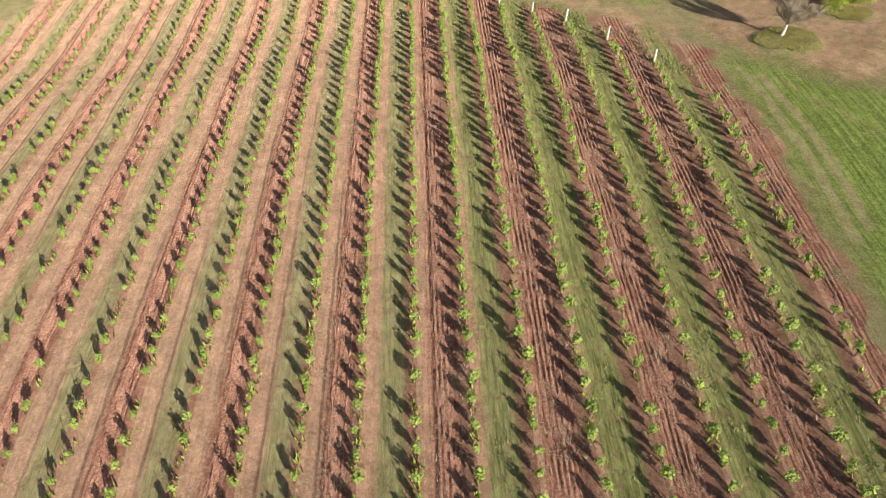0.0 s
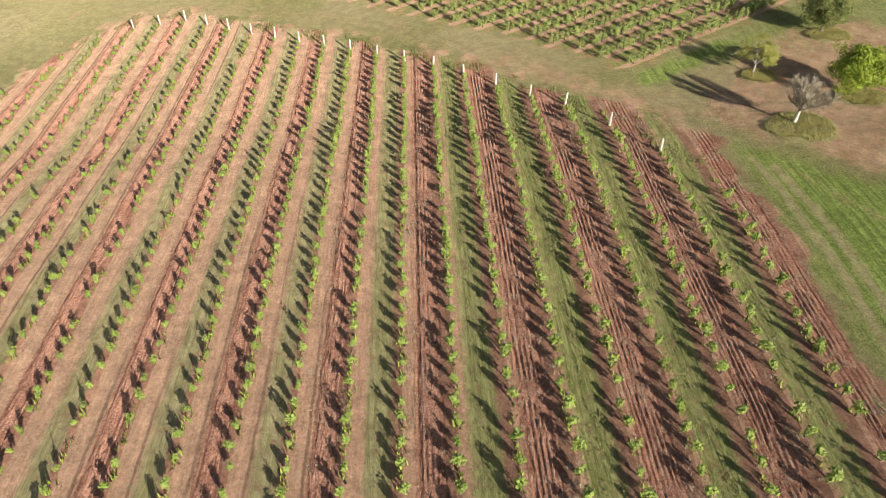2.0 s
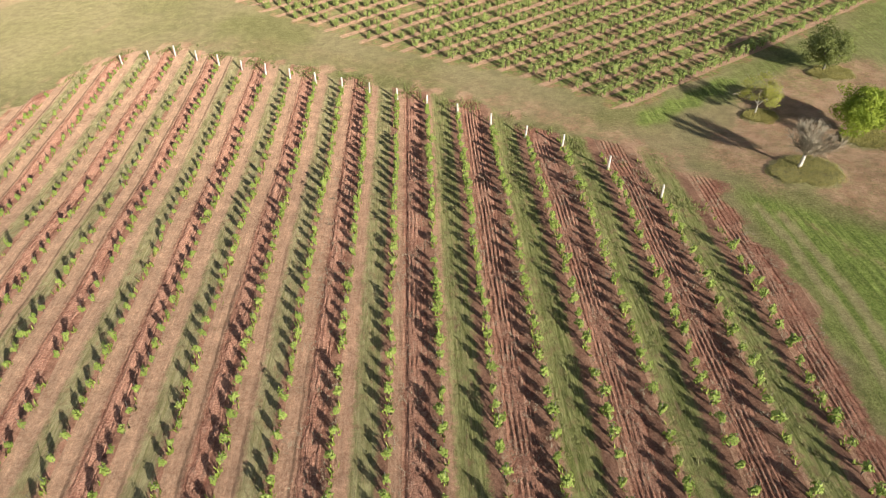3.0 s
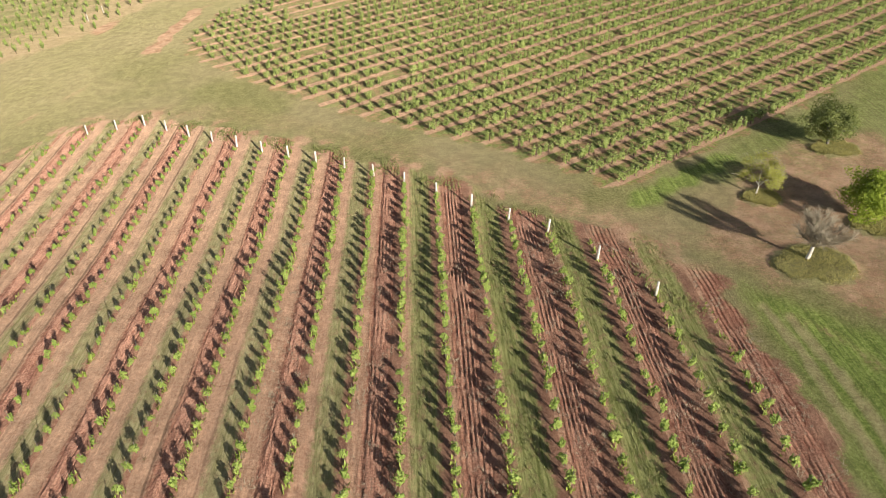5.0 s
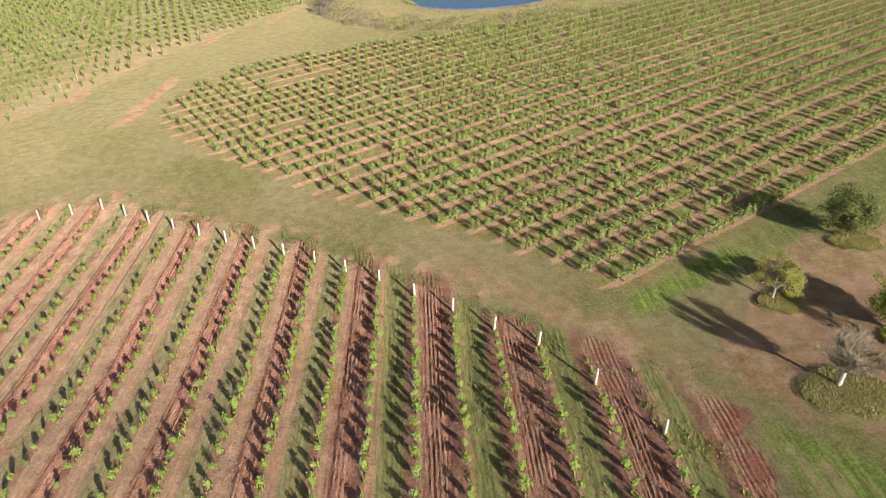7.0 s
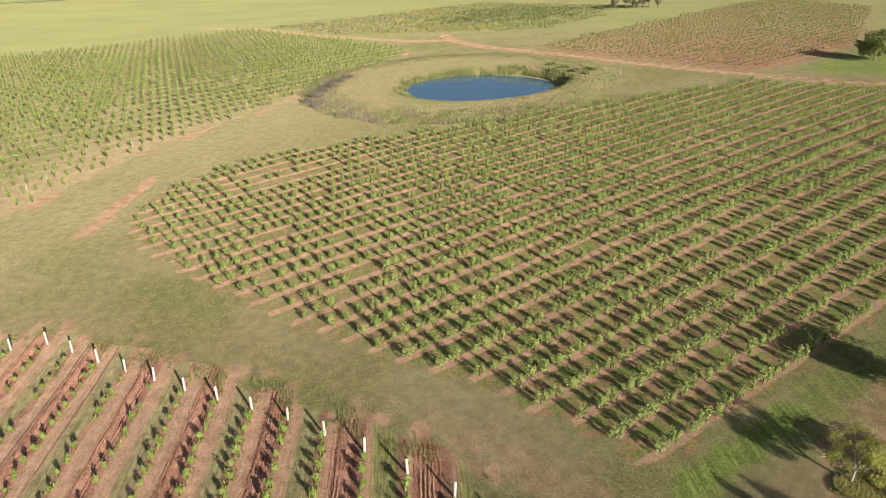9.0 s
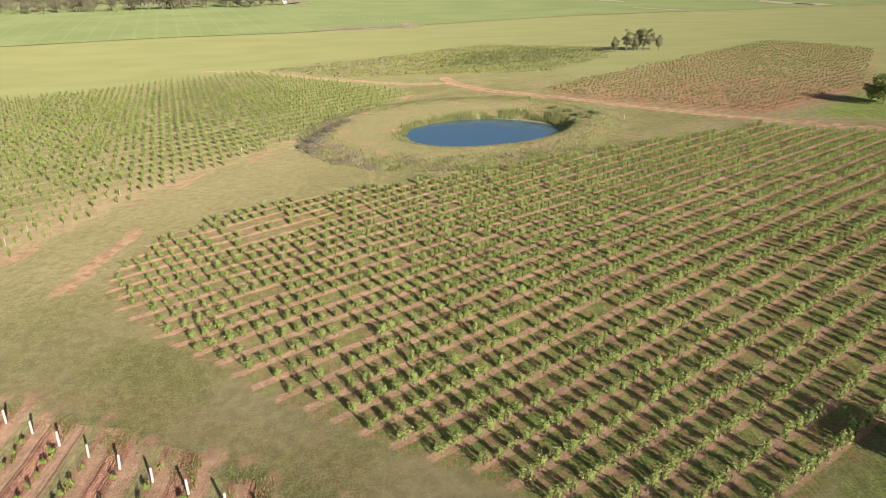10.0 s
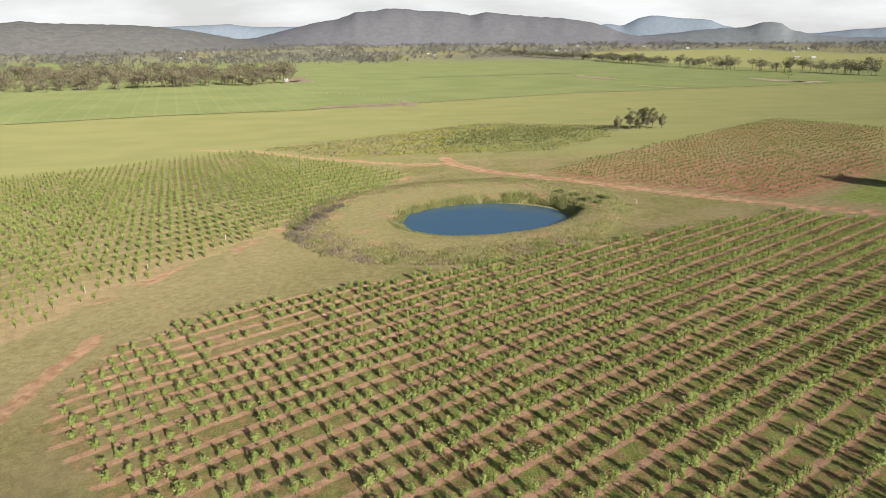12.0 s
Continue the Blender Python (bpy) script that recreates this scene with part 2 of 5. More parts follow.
# ---- ground ----
def ground_material():
    n = Nodes("earth_and_grass")
    f1, f2, f3, f4 = n.attr("fields")
    dirt, lush, dry, tall = n.attr("cover")
    patchy = n.m("ADD", n.m("MULTIPLY", n.m("SUBTRACT", n.noise(3.0, 5.0, 0.7), 0.5), 1.5), n.m("MULTIPLY", n.m("SUBTRACT", n.noise(0.8, 4.0), 0.5), 1.0))
    f1, f2 = (n.step(n.m("ADD", f, n.m("MULTIPLY", patchy, 0.7)), 0.3, 0.7) for f in (f1, f2))      # ragged ends of the worked ground
    dirt = n.m("MULTIPLY", n.m("MAXIMUM", n.m("MULTIPLY", dirt, 0.35), n.step(n.m("ADD", dirt, n.m("MULTIPLY", patchy, 0.6)), 0.25, 0.85)), n.step(dirt, 0.02, 0.25))
    crop, rough_, scrub, canola = n.attr("far_hazed_cover")
    big, mid, fine = n.noise(0.07, 3.0), n.noise(0.55, 4.0), n.noise(5.0, 5.0, 0.65)
    grain = n.noise(22.0, 4.0, 0.7)
    # colours
    soil_a, soil_b = (0.205, 0.086, 0.058), (0.40, 0.208, 0.14)
    soil = n.mix(n.step(n.m("ADD", n.m("MULTIPLY", mid, 0.5), n.m("MULTIPLY", fine, 0.5)), 0.36, 0.64), soil_a, soil_b)
    soil = n.mul(soil, n.step(n.x, -25.0, 15.0, 1.18, 0.92))      # darker towards the east
    pale_soil = n.mix(n.step(fine, 0.3, 0.7), (0.405, 0.252, 0.164), (0.55, 0.38, 0.258))
    grass = n.mix(n.step(fine, 0.32, 0.68), (0.145, 0.14, 0.055), (0.27, 0.25, 0.11))
    grass = n.mix(n.step(big, 0.35, 0.65), grass, n.mix(fine, (0.22, 0.185, 0.095), (0.32, 0.275, 0.15)))
    green = n.mix(n.step(fine, 0.3, 0.7), (0.115, 0.165, 0.03), (0.25, 0.30, 0.085))
    hay = n.mix(n.step(fine, 0.3, 0.7), (0.27, 0.22, 0.11), (0.36, 0.32, 0.17))
    swath = n.noise(1.0, 4.0, 0.65, stretch=(3.2, 0.13, 1.0))
    green = n.mul(green, n.step(swath, 0.38, 0.62, 0.78, 1.24))
    col = n.mix(lush, grass, green)
    col = n.mix(dry, col, hay)
    col = n.mix(n.m("MULTIPLY", tall, n.step(mid, 0.3, 0.7, 0.35, 1.0)), col, n.mix(fine, (0.23, 0.21, 0.09), (0.36, 0.32, 0.165)))
    # far crops
    sown = n.mix(n.step(n.noise(0.02, 3.0), 0.35, 0.65), (0.172, 0.204, 0.083), (0.204, 0.232, 0.098))
    bay = n.m("DIVIDE", n.m("ADD", n.x, n.m("MULTIPLY", n.y, 0.32)), 12.9)
    bay = n.m("ABSOLUTE", n.m("SUBTRACT", bay, n.m("ROUND", bay)))
    sown = n.mix(n.m("MULTIPLY", n.step(bay, 0.10, 0.03), n.step(n.x, 10.0, -60.0, 0.0, 0.16)), sown, (0.30, 0.30, 0.17))
    col = n.mix(crop, col, sown)
    meadow = n.mix(n.step(n.noise(0.03, 3.0, stretch=(1, 2, 1)), 0.35, 0.65), (0.222, 0.226, 0.096), (0.248, 0.248, 0.106))
    col = n.mix(rough_, col, meadow)
    # the scrub of the far valley floor is greyed to carry distance haze
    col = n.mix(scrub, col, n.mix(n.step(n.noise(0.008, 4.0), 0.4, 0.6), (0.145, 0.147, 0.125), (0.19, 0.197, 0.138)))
    col = n.mix(canola, col, n.mix(n.noise(0.03, 3.0), (0.25, 0.255, 0.11), (0.30, 0.295, 0.125)))
    wob = n.m("MULTIPLY", n.m("SUBTRACT", n.noise(0.7, 3.0), 0.5), 0.5)
    # the young block: a strip of bare soil under each row, by turns tilled and grassed between
    ry = n.m("SUBTRACT", n.y, ROW_Y0)
    u = n.m("DIVIDE", n.m("SUBTRACT", n.m("SUBTRACT", n.x, ROW_X0), n.m("MULTIPLY", ry, ROW_SLANT)), n.m("ADD", ROW_STEP, n.m("MULTIPLY", ry, ROW_FAN)))
    lx = n.m("MULTIPLY", u, ROW_STEP)
    d = n.m("MULTIPLY", n.m("ABSOLUTE", n.m("SUBTRACT", u, n.m("ROUND", u))), ROW_STEP)
    part_in = n.m("ADD", n.m("SUBTRACT", u, n.m("FLOOR", u)), n.m("MULTIPLY", wob, 0.16))
    east = n.step(n.x, -9.0, 10.0)
    lo, hi = n.m("SUBTRACT", 0.40, n.m("MULTIPLY", east, 0.29)), n.m("SUBTRACT", 0.85, n.m("MULTIPLY", east, 0.11))
    frayed = n.m("ADD", part_in, n.m("MULTIPLY", n.m("SUBTRACT", n.noise(3.0, 5.0, 0.75), 0.5), 0.42))
    strip_a = n.step(n.m("SUBTRACT", frayed, lo), -0.08, 0.08)
    strip_b = n.step(n.m("SUBTRACT", frayed, hi), 0.07, -0.07)
    middle = n.m("MULTIPLY", strip_a, strip_b)
    odd = n.m("MODULO", n.m("ADD", n.m("FLOOR", u), 400.0), 2.0)
    tilled = n.step(odd, 0.55, 0.45)
    streak = n.noise(1.0, 5.0, 0.7, stretch=(5.0, 0.35, 1.0))
    meadow_a = n.mix(n.step(streak, 0.35, 0.65), (0.255, 0.23, 0.105), (0.43, 0.38, 0.21))
    meadow_b = n.mix(n.step(streak, 0.35, 0.65), (0.145, 0.16, 0.05), (0.32, 0.32, 0.13))
    sward = n.mix(n.step(n.m("ADD", n.m("MULTIPLY", n.noise(1.6, 5.0, 0.65), 0.6), n.m("MULTIPLY", streak, 0.4)), 0.66, 0.48), n.mix(0.55, soil, grass), n.mix(east, meadow_a, meadow_b))
    straw = n.m("MULTIPLY", n.step(n.noise(2.2, 5.0, 0.75, stretch=(1.6, 0.7, 1.0)), 0.56, 0.68), n.step(n.x, -4.0, 10.0, 0.35, 0.75))
    ridged = n.mix(n.m("MULTIPLY", straw, 0.7), soil, n.mix(fine, (0.26, 0.175, 0.12), (0.44, 0.34, 0.24)))
    between = n.mix(tilled, sward, ridged)
    smooth_soil = n.mix(n.step(n.x, -24.0, 12.0, 0.12, 0.42), pale_soil, soil)
    # a rut along the strip: the shadow of its edge, painted as a dark line
    scar = n.m("ABSOLUTE", n.m("SUBTRACT", part_in, n.m("SUBTRACT", lo, 0.07)))
    scar = n.m("MULTIPLY", n.step(scar, 0.05, 0.01), n.step(n.noise(0.12, 2.0, stretch=(1.0, 0.15, 1.0)), 0.5, 0.6))
    smooth_soil = n.mul(smooth_soil, n.m("MULTIPLY", n.step(streak, 0.3, 0.7, 0.84, 1.14), n.m("SUBTRACT", 1.0, n.m("MULTIPLY", scar, 0.45))))
    under = n.mul(n.mix(0.75, pale_soil, soil), n.step(n.x, -20.0, 10.0, 1.08, 0.85))
    block = n.mix(strip_a, smooth_soil, n.mix(strip_b, under, between))
    col = n.mix(f1, col, block)
    # the bearing block and the others: bare strips along the rows, grass between
    def strips(angle, gap, width, shift=0.0):
        w = n.m("ADD", n.m("MULTIPLY", n.x, -math.sin(angle)), n.m("MULTIPLY", n.y, math.cos(angle)))
        w = n.m("DIVIDE", n.m("SUBTRACT", w, shift), gap)
        e = n.m("MULTIPLY", n.m("ABSOLUTE", n.m("SUBTRACT", w, n.m("ROUND", w))), gap)
        return n.step(n.m("ADD", e, n.m("MULTIPLY", wob, 0.8)), width + 0.18, width - 0.10)
    bare = n.m("MULTIPLY", n.step(n.m("ADD", n.m("MULTIPLY", mid, 0.5), n.m("MULTIPLY", n.noise(1.8, 4.0), 0.5)), 0.42, 0.60), n.step(n.x, -25.0, 25.0, 0.6, 0.9))
    s2 = n.mix(strips(F2_ANGLE, F2_STEP, 0.43, F2_SHIFT), n.mix(bare, n.mix(n.step(n.x, -20.0, 20.0, 0.25, 0.75), grass, green), n.mix(0.7, n.mix(0.15, grass, hay), soil)), n.mix(0.24, pale_soil, soil))
    col = n.mix(f2, col, s2)
    s3 = n.mix(dry, n.mix(strips(F3_ANGLE, F3_STEP, 0.8, F3_SHIFT), n.mix(n.step(n.x, -60.0, -10.0, 0.15, 0.75), grass, green), n.mix(0.62, n.mix(0.5, pale_soil, hay), grass)), n.mix(0.5, hay, pale_soil))
    col = n.mix(f3, col, s3)
    s4 = n.mix(strips(F4_ANGLE, F4_STEP, 0.85), n.mix(n.step(n.y, 205.0, 245.0, 0.6, 1.0), soil, grass), n.mix(n.m("MULTIPLY", n.step(n.y, 200.0, 250.0, 0.3, 1.0), n.step(n.noise(0.05, 3.0), 0.35, 0.65, 0.2, 0.6)), soil, grass))
    col = n.mix(f4, col, n.mul(s4, 1.18))
    col = n.mix(n.m("MULTIPLY", dirt, n.step(fine, 0.2, 0.55, 0.55, 1.0)), col, n.mix(n.step(mid, 0.3, 0.7), (0.33, 0.195, 0.122), (0.47, 0.305, 0.20)))
    even = n.m("MAXIMUM", crop, rough_)      # sown land far off is smooth
    mottle = n.m("MULTIPLY", n.step(grain, 0.32, 0.68, 0.66, 1.34), n.step(n.noise(0.9, 5.0, 0.65), 0.3, 0.7, 0.84, 1.15))
    col = n.mul(col, n.m("ADD", mottle, n.m("MULTIPLY", even, n.m("SUBTRACT", 1.0, mottle))))
    # relief: furrows in the tilled strips, clods and grass elsewhere
    furrow = n.m("SINE", n.m("MULTIPLY", n.m("ADD", lx, n.m("MULTIPLY", wob, 0.55)), 6.283 / 0.36))
    broken = n.step(n.noise(1.1, 5.0, 0.7, stretch=(1.0, 0.45, 1.0)), 0.40, 0.60)
    tf = n.m("MULTIPLY", n.m("MULTIPLY", n.m("MULTIPLY", tilled, middle), n.m("ADD", 0.15, broken)), f1)
    height = n.m("ADD", n.m("ADD", n.m("MULTIPLY", fine, 0.8), n.m("MULTIPLY", grain, 0.8)), n.m("MULTIPLY", n.m("MULTIPLY", furrow, n.step(mid, 0.3, 0.7, 0.3, 0.9)), tf))
    height = n.m("MULTIPLY", height, n.m("SUBTRACT", 1.0, n.m("MULTIPLY", even, 0.85)))
    n.surface(col, 0.95, n.bump(height, 0.9, 0.12), 0.1, diffuse_rough=1.0)
    return n.mat


def build_ground():
    xs = spread(-4300, -50, 48, 4300, 0.30, 1.08)
    ys = np.concatenate([spread(-1500, 6, 92, 92, 0.7, 1.3), spread(93, 93, 250, 4800, 1.2, 1.03)])
    gx, gy = np.meshgrid(xs, ys)
    x, y = gx.ravel(), gy.ravel()
    z = land(x, y)
    w, h = len(xs), len(ys)
    i = (np.arange(h - 1)[:, None] * w + np.arange(w - 1)[None, :]).ravel()
    me = mesh_of("ground", np.stack([x, y, z], 1), np.stack([i, i + 1, i + w + 1, i + w], 1), ground_material(), True)

    def soft(poly, edge, size, seed):
        return smooth(-edge, edge, inside(poly, x, y) + edge * 0.9 * waves(x, y, size, seed))

    fields = np.stack([soft(F1, 1.4, 5, 1), soft(F2, 1.0, 4, 2), soft(F3, 1.0, 5, 3), soft(F4, 1.0, 5, 4)], 1)
    dirt = smooth(2.5, 1.6, along(TRACK, x, y) + 0.35 * waves(x, y, 6, 5))
    scar = [(-36.4, 120.5), (-35.9, 124), (-35.2, 131), (-34.0, 138.0), (-33.8, 141)]
    dirt = np.maximum(dirt, smooth(1.7, 0.8, along(scar, x, y) + 0.8 * waves(x, y, 5, 6)))
    lane = [(-36, 98), (-20, 97), (0, 86), (16, 73), (28, 62)]
    dirt = np.maximum(dirt, 0.35 * smooth(3.5, 0.5, along(lane, x, y) + 1.2 * waves(x, y, 7, 8)))
    yard = [(28, 60), (31, 66), (38, 74), (52, 80), (60, 74), (60, 50), (47, 44), (36, 51)]
    dirt = np.maximum(dirt, 0.66 * smooth(-3, 2.0, inside(yard, x, y) + 1.5 * waves(x, y, 6, 9)))
    rim3 = [(-50, 130), (-41.5, 154), (-33, 168.5), (-22, 182.5), (-15.4, 196.8), (-6.8, 212), (11, 243)]
    dirt = np.maximum(dirt, 0.75 * smooth(2.2, 0.6, along(rim3, x, y) + 0.9 * waves(x, y, 9, 11)) * smooth(-0.5, 0.5, waves(x, y, 17, 36)))
    edge1 = inside(F1, x, y)
    dirt = np.maximum(dirt, 0.8 * smooth(-4.0, -1.0, edge1) * smooth(1.0, -0.5, edge1) * smooth(-0.1, 0.5, waves(x, y, 5, 37)) * smooth(26.5, 24, x))
    bared = [(11, 75), (17.5, 70), (23, 63.5), (26.5, 58)]
    dirt = np.maximum(dirt, 0.55 * smooth(3.0, 0.6, along(bared, x, y) + 1.3 * waves(x, y, 4, 70)))
    lawn = [(28.5, -25), (28.8, 40), (29.5, 55), (33, 52), (37, 48), (60, 38), (60, -25)]
    lush = smooth(-1.5, 1.5, inside(lawn, x, y) + 0.8 * waves(x, y, 5, 12))
    wheel = [(-46, 98), (-40, 112), (-37, 124), (-34, 141), (-25, 157), (-10, 166), (6, 163)]
    dirt = np.maximum(dirt, 0.5 * smooth(0.9, 0.2, along(wheel, x, y)) * smooth(0.0, 0.5, waves(x, y, 6, 35)))
    ruts = np.minimum(along(RUT_A, x, y), along(RUT_B, x, y))
    lush = lush * (1 - 0.55 * smooth(0.45, 0.15, ruts + 0.1 * waves(x, y, 2, 31)))
    rut_dry = 0.8 * smooth(0.55, 0.2, ruts + 0.12 * waves(x, y, 3, 27))
    dirt = np.maximum(dirt, 0.45 * smooth(0.8, 0.2, along(RUT_C, x, y) + 0.4 * waves(x, y, 3, 32)))
    strip = [(25.8, 69.2), (31.5, 72.6), (36.5, 75.6)]
    lush = np.maximum(lush, 0.95 * smooth(1.8, 0.8, along(strip, x, y) + 0.5 * waves(x, y, 3, 13)))
    meadow = [(60, 98), (112, 128), (150, 150), (260, 90), (260, -30), (60, 30)]
    lush = np.maximum(lush, 0.45 * smooth(-4, 4, inside(meadow, x, y)))
    shade_side = [(30, 73), (45, 82), (64, 94), (74, 92), (62, 78), (47, 73), (36, 71)]
    lush = np.maximum(lush, 0.5 * smooth(-2, 2, inside(shade_side, x, y) + 1.2 * waves(x, y, 6, 25)))
    paddock = [(98, 187), (134, 210), (190, 284), (330, 330), (330, 60), (150, 150)]
    lush = np.maximum(lush, 0.8 * smooth(-2, 2, inside(paddock, x, y)))
    dry = 0.6 * smooth(30, 5, along([(-75, 95), (-50, 112), (-40, 128), (-25, 160), (-10, 175)], x, y) + 6 * waves(x, y, 30, 14))
    dry = np.maximum(dry, 0.9 * smooth(2.6, 1.2, along([(24, 258), (10, 262), (-20.5, 286.5), (-49, 314), (-70, 322)], x, y) + 0.6 * waves(x, y, 8, 33)))
    dry = np.maximum(dry, rut_dry)
    dirt = np.maximum(dirt, 0.7 * smooth(2.6, 1.3, along([(24, 258), (10, 262), (-20.5, 286.5), (-49, 314), (-70, 322)], x, y) + 0.6 * waves(x, y, 8, 33)))
    b, p = ellipse(BERM_C, BERM_R, BERM_TURN, x, y), ellipse(POND_C, POND_R, POND_TURN, x, y)
    tall = smooth(1.03, 0.95, b + 0.04 * waves(x, y, 12, 15)) * 0.7
    lush = np.maximum(lush, 0.55 * smooth(0.80, 0.88, b) * smooth(1.02, 0.94, b) * smooth(-0.6, 0.4, waves(x, y, 22, 39)))
    lush = np.maximum(lush, 0.6 * smooth(1.5, 1.25, p) * smooth(-0.4, 0.5, waves(x, y, 15, 30)))
    dry = np.maximum(dry, 0.6 * smooth(0.85, 0.75, b) * smooth(1.3, 1.5, p))
    for (mx, my), ra, rb in MOUNDS:
        ring = np.hypot((x - mx) / ra, (y - my) / rb) + 0.05 * waves(x, y, 3, 16)
        tall = np.maximum(tall, smooth(1.02, 0.92, ring))
        dry = np.maximum(dry, 0.75 * smooth(0.90, 0.98, ring) * smooth(1.20, 1.06, ring))
        dirt = dirt * (1 - smooth(1.02, 0.94, ring))
        lush = np.maximum(lush, 0.15 * smooth(1.0, 0.9, ring))
    weedy = smooth(-3, 3, inside(WEEDS, x, y) + 3 * waves(x, y, 25, 17))
    tall = np.maximum(tall, 0.5 * weedy)
    lush = np.maximum(lush, 0.75 * weedy * smooth(-1.2, 1.2, waves(x, 2.2 * y, 34, 29) + 0.02 * (x - 25)))
    dirt = np.maximum(dirt, 0.55 * smooth(1.0, 0.93, b) * smooth(1.08, 1.2, p) * smooth(0.2, 0.8, waves(x, y, 13, 38)))
    dry = np.maximum(dry, 0.75 * smooth(-6, 0, inside(F3, x, y)) * smooth(20, 2, inside(F3, x, y)) * smooth(225, 150, y))
    cover = np.stack([dirt, lush, dry, tall], 1)
    near_line = np.interp(x, [-900, -199.5, -121.7, -50.7, 38, 137.7, 245, 492, 1200], [300, 419, 446, 460, 511, 576, 618, 703, 900])
    crop = smooth(-1.5, 1.5, y - near_line) * smooth(2400, 1600, y)
    clear = 1 - np.maximum.reduce([fields.max(1), smooth(1.06, 1.0, b), smooth(-4, 0, inside(WEEDS, x, y))])
    rough_ = smooth(255, 300, y + 0.35 * np.abs(x - 20)) * (1 - crop) * clear * smooth(2400, 1600, y)
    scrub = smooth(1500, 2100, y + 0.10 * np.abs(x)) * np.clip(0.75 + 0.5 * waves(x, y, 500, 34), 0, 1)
    bright = smooth(-15, 15, inside(PALE, x, y))
    scrub = scrub * (1 - bright)
    crop = crop * (1 - bright)
    rough_ = np.maximum(rough_, bright)
    far_cover = np.stack([crop, rough_, scrub, bright], 1)
    for key, val in (("fields", fields), ("cover", cover), ("far_hazed_cover", far_cover)):
        a = me.color_attributes.new(key, "FLOAT_COLOR", "POINT")
        a.data.foreach_set("color", np.clip(val, 0, 1).astype(np.float32).ravel())
    return tagged(new("ground", me), "red earth and olive grass of a vineyard plain", "ground", kind="structure")


build_ground()

# water of the farm pond
def water_material():
    n = Nodes("pond_water")
    ripple = n.noise(1.6, 3.0, stretch=(1, 2.2, 1))
    # the blue of the reflected sky is put into the base colour
    n.surface((0.062, 0.148, 0.255), 0.05, n.bump(ripple, 0.12, 0.05), 0.5)
    return n.mat


def build_pond():
    ang = np.linspace(0, 2 * math.pi, 97)[:-1]
    r = 1.12
    v = [(POND_C[0], POND_C[1], POND_Z)]
    for a in ang:
        u, w = POND_R[0] * r * math.cos(a), POND_R[1] * r * math.sin(a)
        v.append((POND_C[0] + u * math.cos(POND_TURN) - w * math.sin(POND_TURN), POND_C[1] + u * math.sin(POND_TURN) + w * math.cos(POND_TURN), POND_Z))
    k = len(ang)
    f = [(0, 1 + i, 1 + (i + 1) % k) for i in range(k)]
    return tagged(new("pond_water", mesh_of("pond_water", v, f, water_material())), "dark rippled water of a round farm pond, sky blue painted in", "water", kind="structure")


build_pond()

# ---- plants: building blocks ----
def leaf_cloud(rng, centres, radii, count, size, up=0.35, flat=1.0):
    """count leaves, each a bent four-cornered blade, in ellipsoids round the centres. Gives (count, 4, 3)."""
    centres, radii = np.atleast_2d(centres), np.atleast_2d(radii)
    pick = rng.randint(0, len(centres), count)
    d = rng.normal(size=(count, 3))
    d /= np.linalg.norm(d, axis=1, keepdims=True)
    p = centres[pick] + d * radii[pick % len(radii)] * (rng.uniform(0.25, 1.0, (count, 1)) ** 0.6)
    g = p - centres.mean(0)
    g /= np.linalg.norm(g, axis=1, keepdims=True) + 1e-6
    nrm = rng.normal(size=(count, 3)) * 0.55 + d * 0.3 + g * 0.7 + np.array([0, 0, up])
    nrm /= np.linalg.norm(nrm, axis=1, keepdims=True)
    a = np.cross(nrm, rng.normal(size=(count, 3)))
    a /= np.linalg.norm(a, axis=1, keepdims=True)
    b = np.cross(nrm, a)
    s = size * rng.uniform(0.6, 1.25, (count, 1))
    bend = nrm * s * 0.22
    return np.stack([p - a * s * 0.55, p + b * s * 0.46 - bend, p + a * s * 0.55, p - b * s * 0.46 - bend], 1)


def quads_mesh(name, q, material):
    q = np.asarray(q).reshape(-1, 4, 3)
    return mesh_of(name, q.reshape(-1, 3), np.arange(len(q) * 4).reshape(-1, 4), material)


def tube(points, radii, sides=6, cap=True):
    """A tapered tube along points: verts and quads."""
    pts = [Vector(p) for p in points]
    v, f = [], []
    for i, p in enumerate(pts):
        t = (pts[min(i + 1, len(pts) - 1)] - pts[max(i - 1, 0)]).normalized()
        side = t.cross(Vector((0.31, 0.87, 0.13))).normalized()
        other = t.cross(side)
        for k in range(sides):
            a = 2 * math.pi * k / sides
            v.append(p + (side * math.cos(a) + other * math.sin(a)) * radii[i])
    for i in range(len(pts) - 1):
        for k in range(sides):
            f.append((i * sides + k, i * sides + (k + 1) % sides, (i + 1) * sides + (k + 1) % sides, (i + 1) * sides + k))
    if cap:
        v.append(pts[-1])
        e, o = len(v) - 1, (len(pts) - 1) * sides
        f += [(o + k, o + (k + 1) % sides, e, e) for k in range(sides)]
    return [tuple(p) for p in v], f


class Joined:
    """Collects tubes and such into one mesh."""

    def __init__(self):
        self.v, self.f = [], []

    def add(self, vf):
        o = len(self.v)
        self.v += vf[0]
        self.f += [tuple(i + o for i in q) for q in vf[1]]

    def mesh(self, name, material, smooth_faces=True):
        me = bpy.data.meshes.new(name)
        me.from_pydata(self.v, [], [tuple(dict.fromkeys(q)) for q in self.f])
        me.polygons.foreach_set("use_smooth", [smooth_faces] * len(me.polygons))
        me.materials.append(material)
        me.update()
        return me


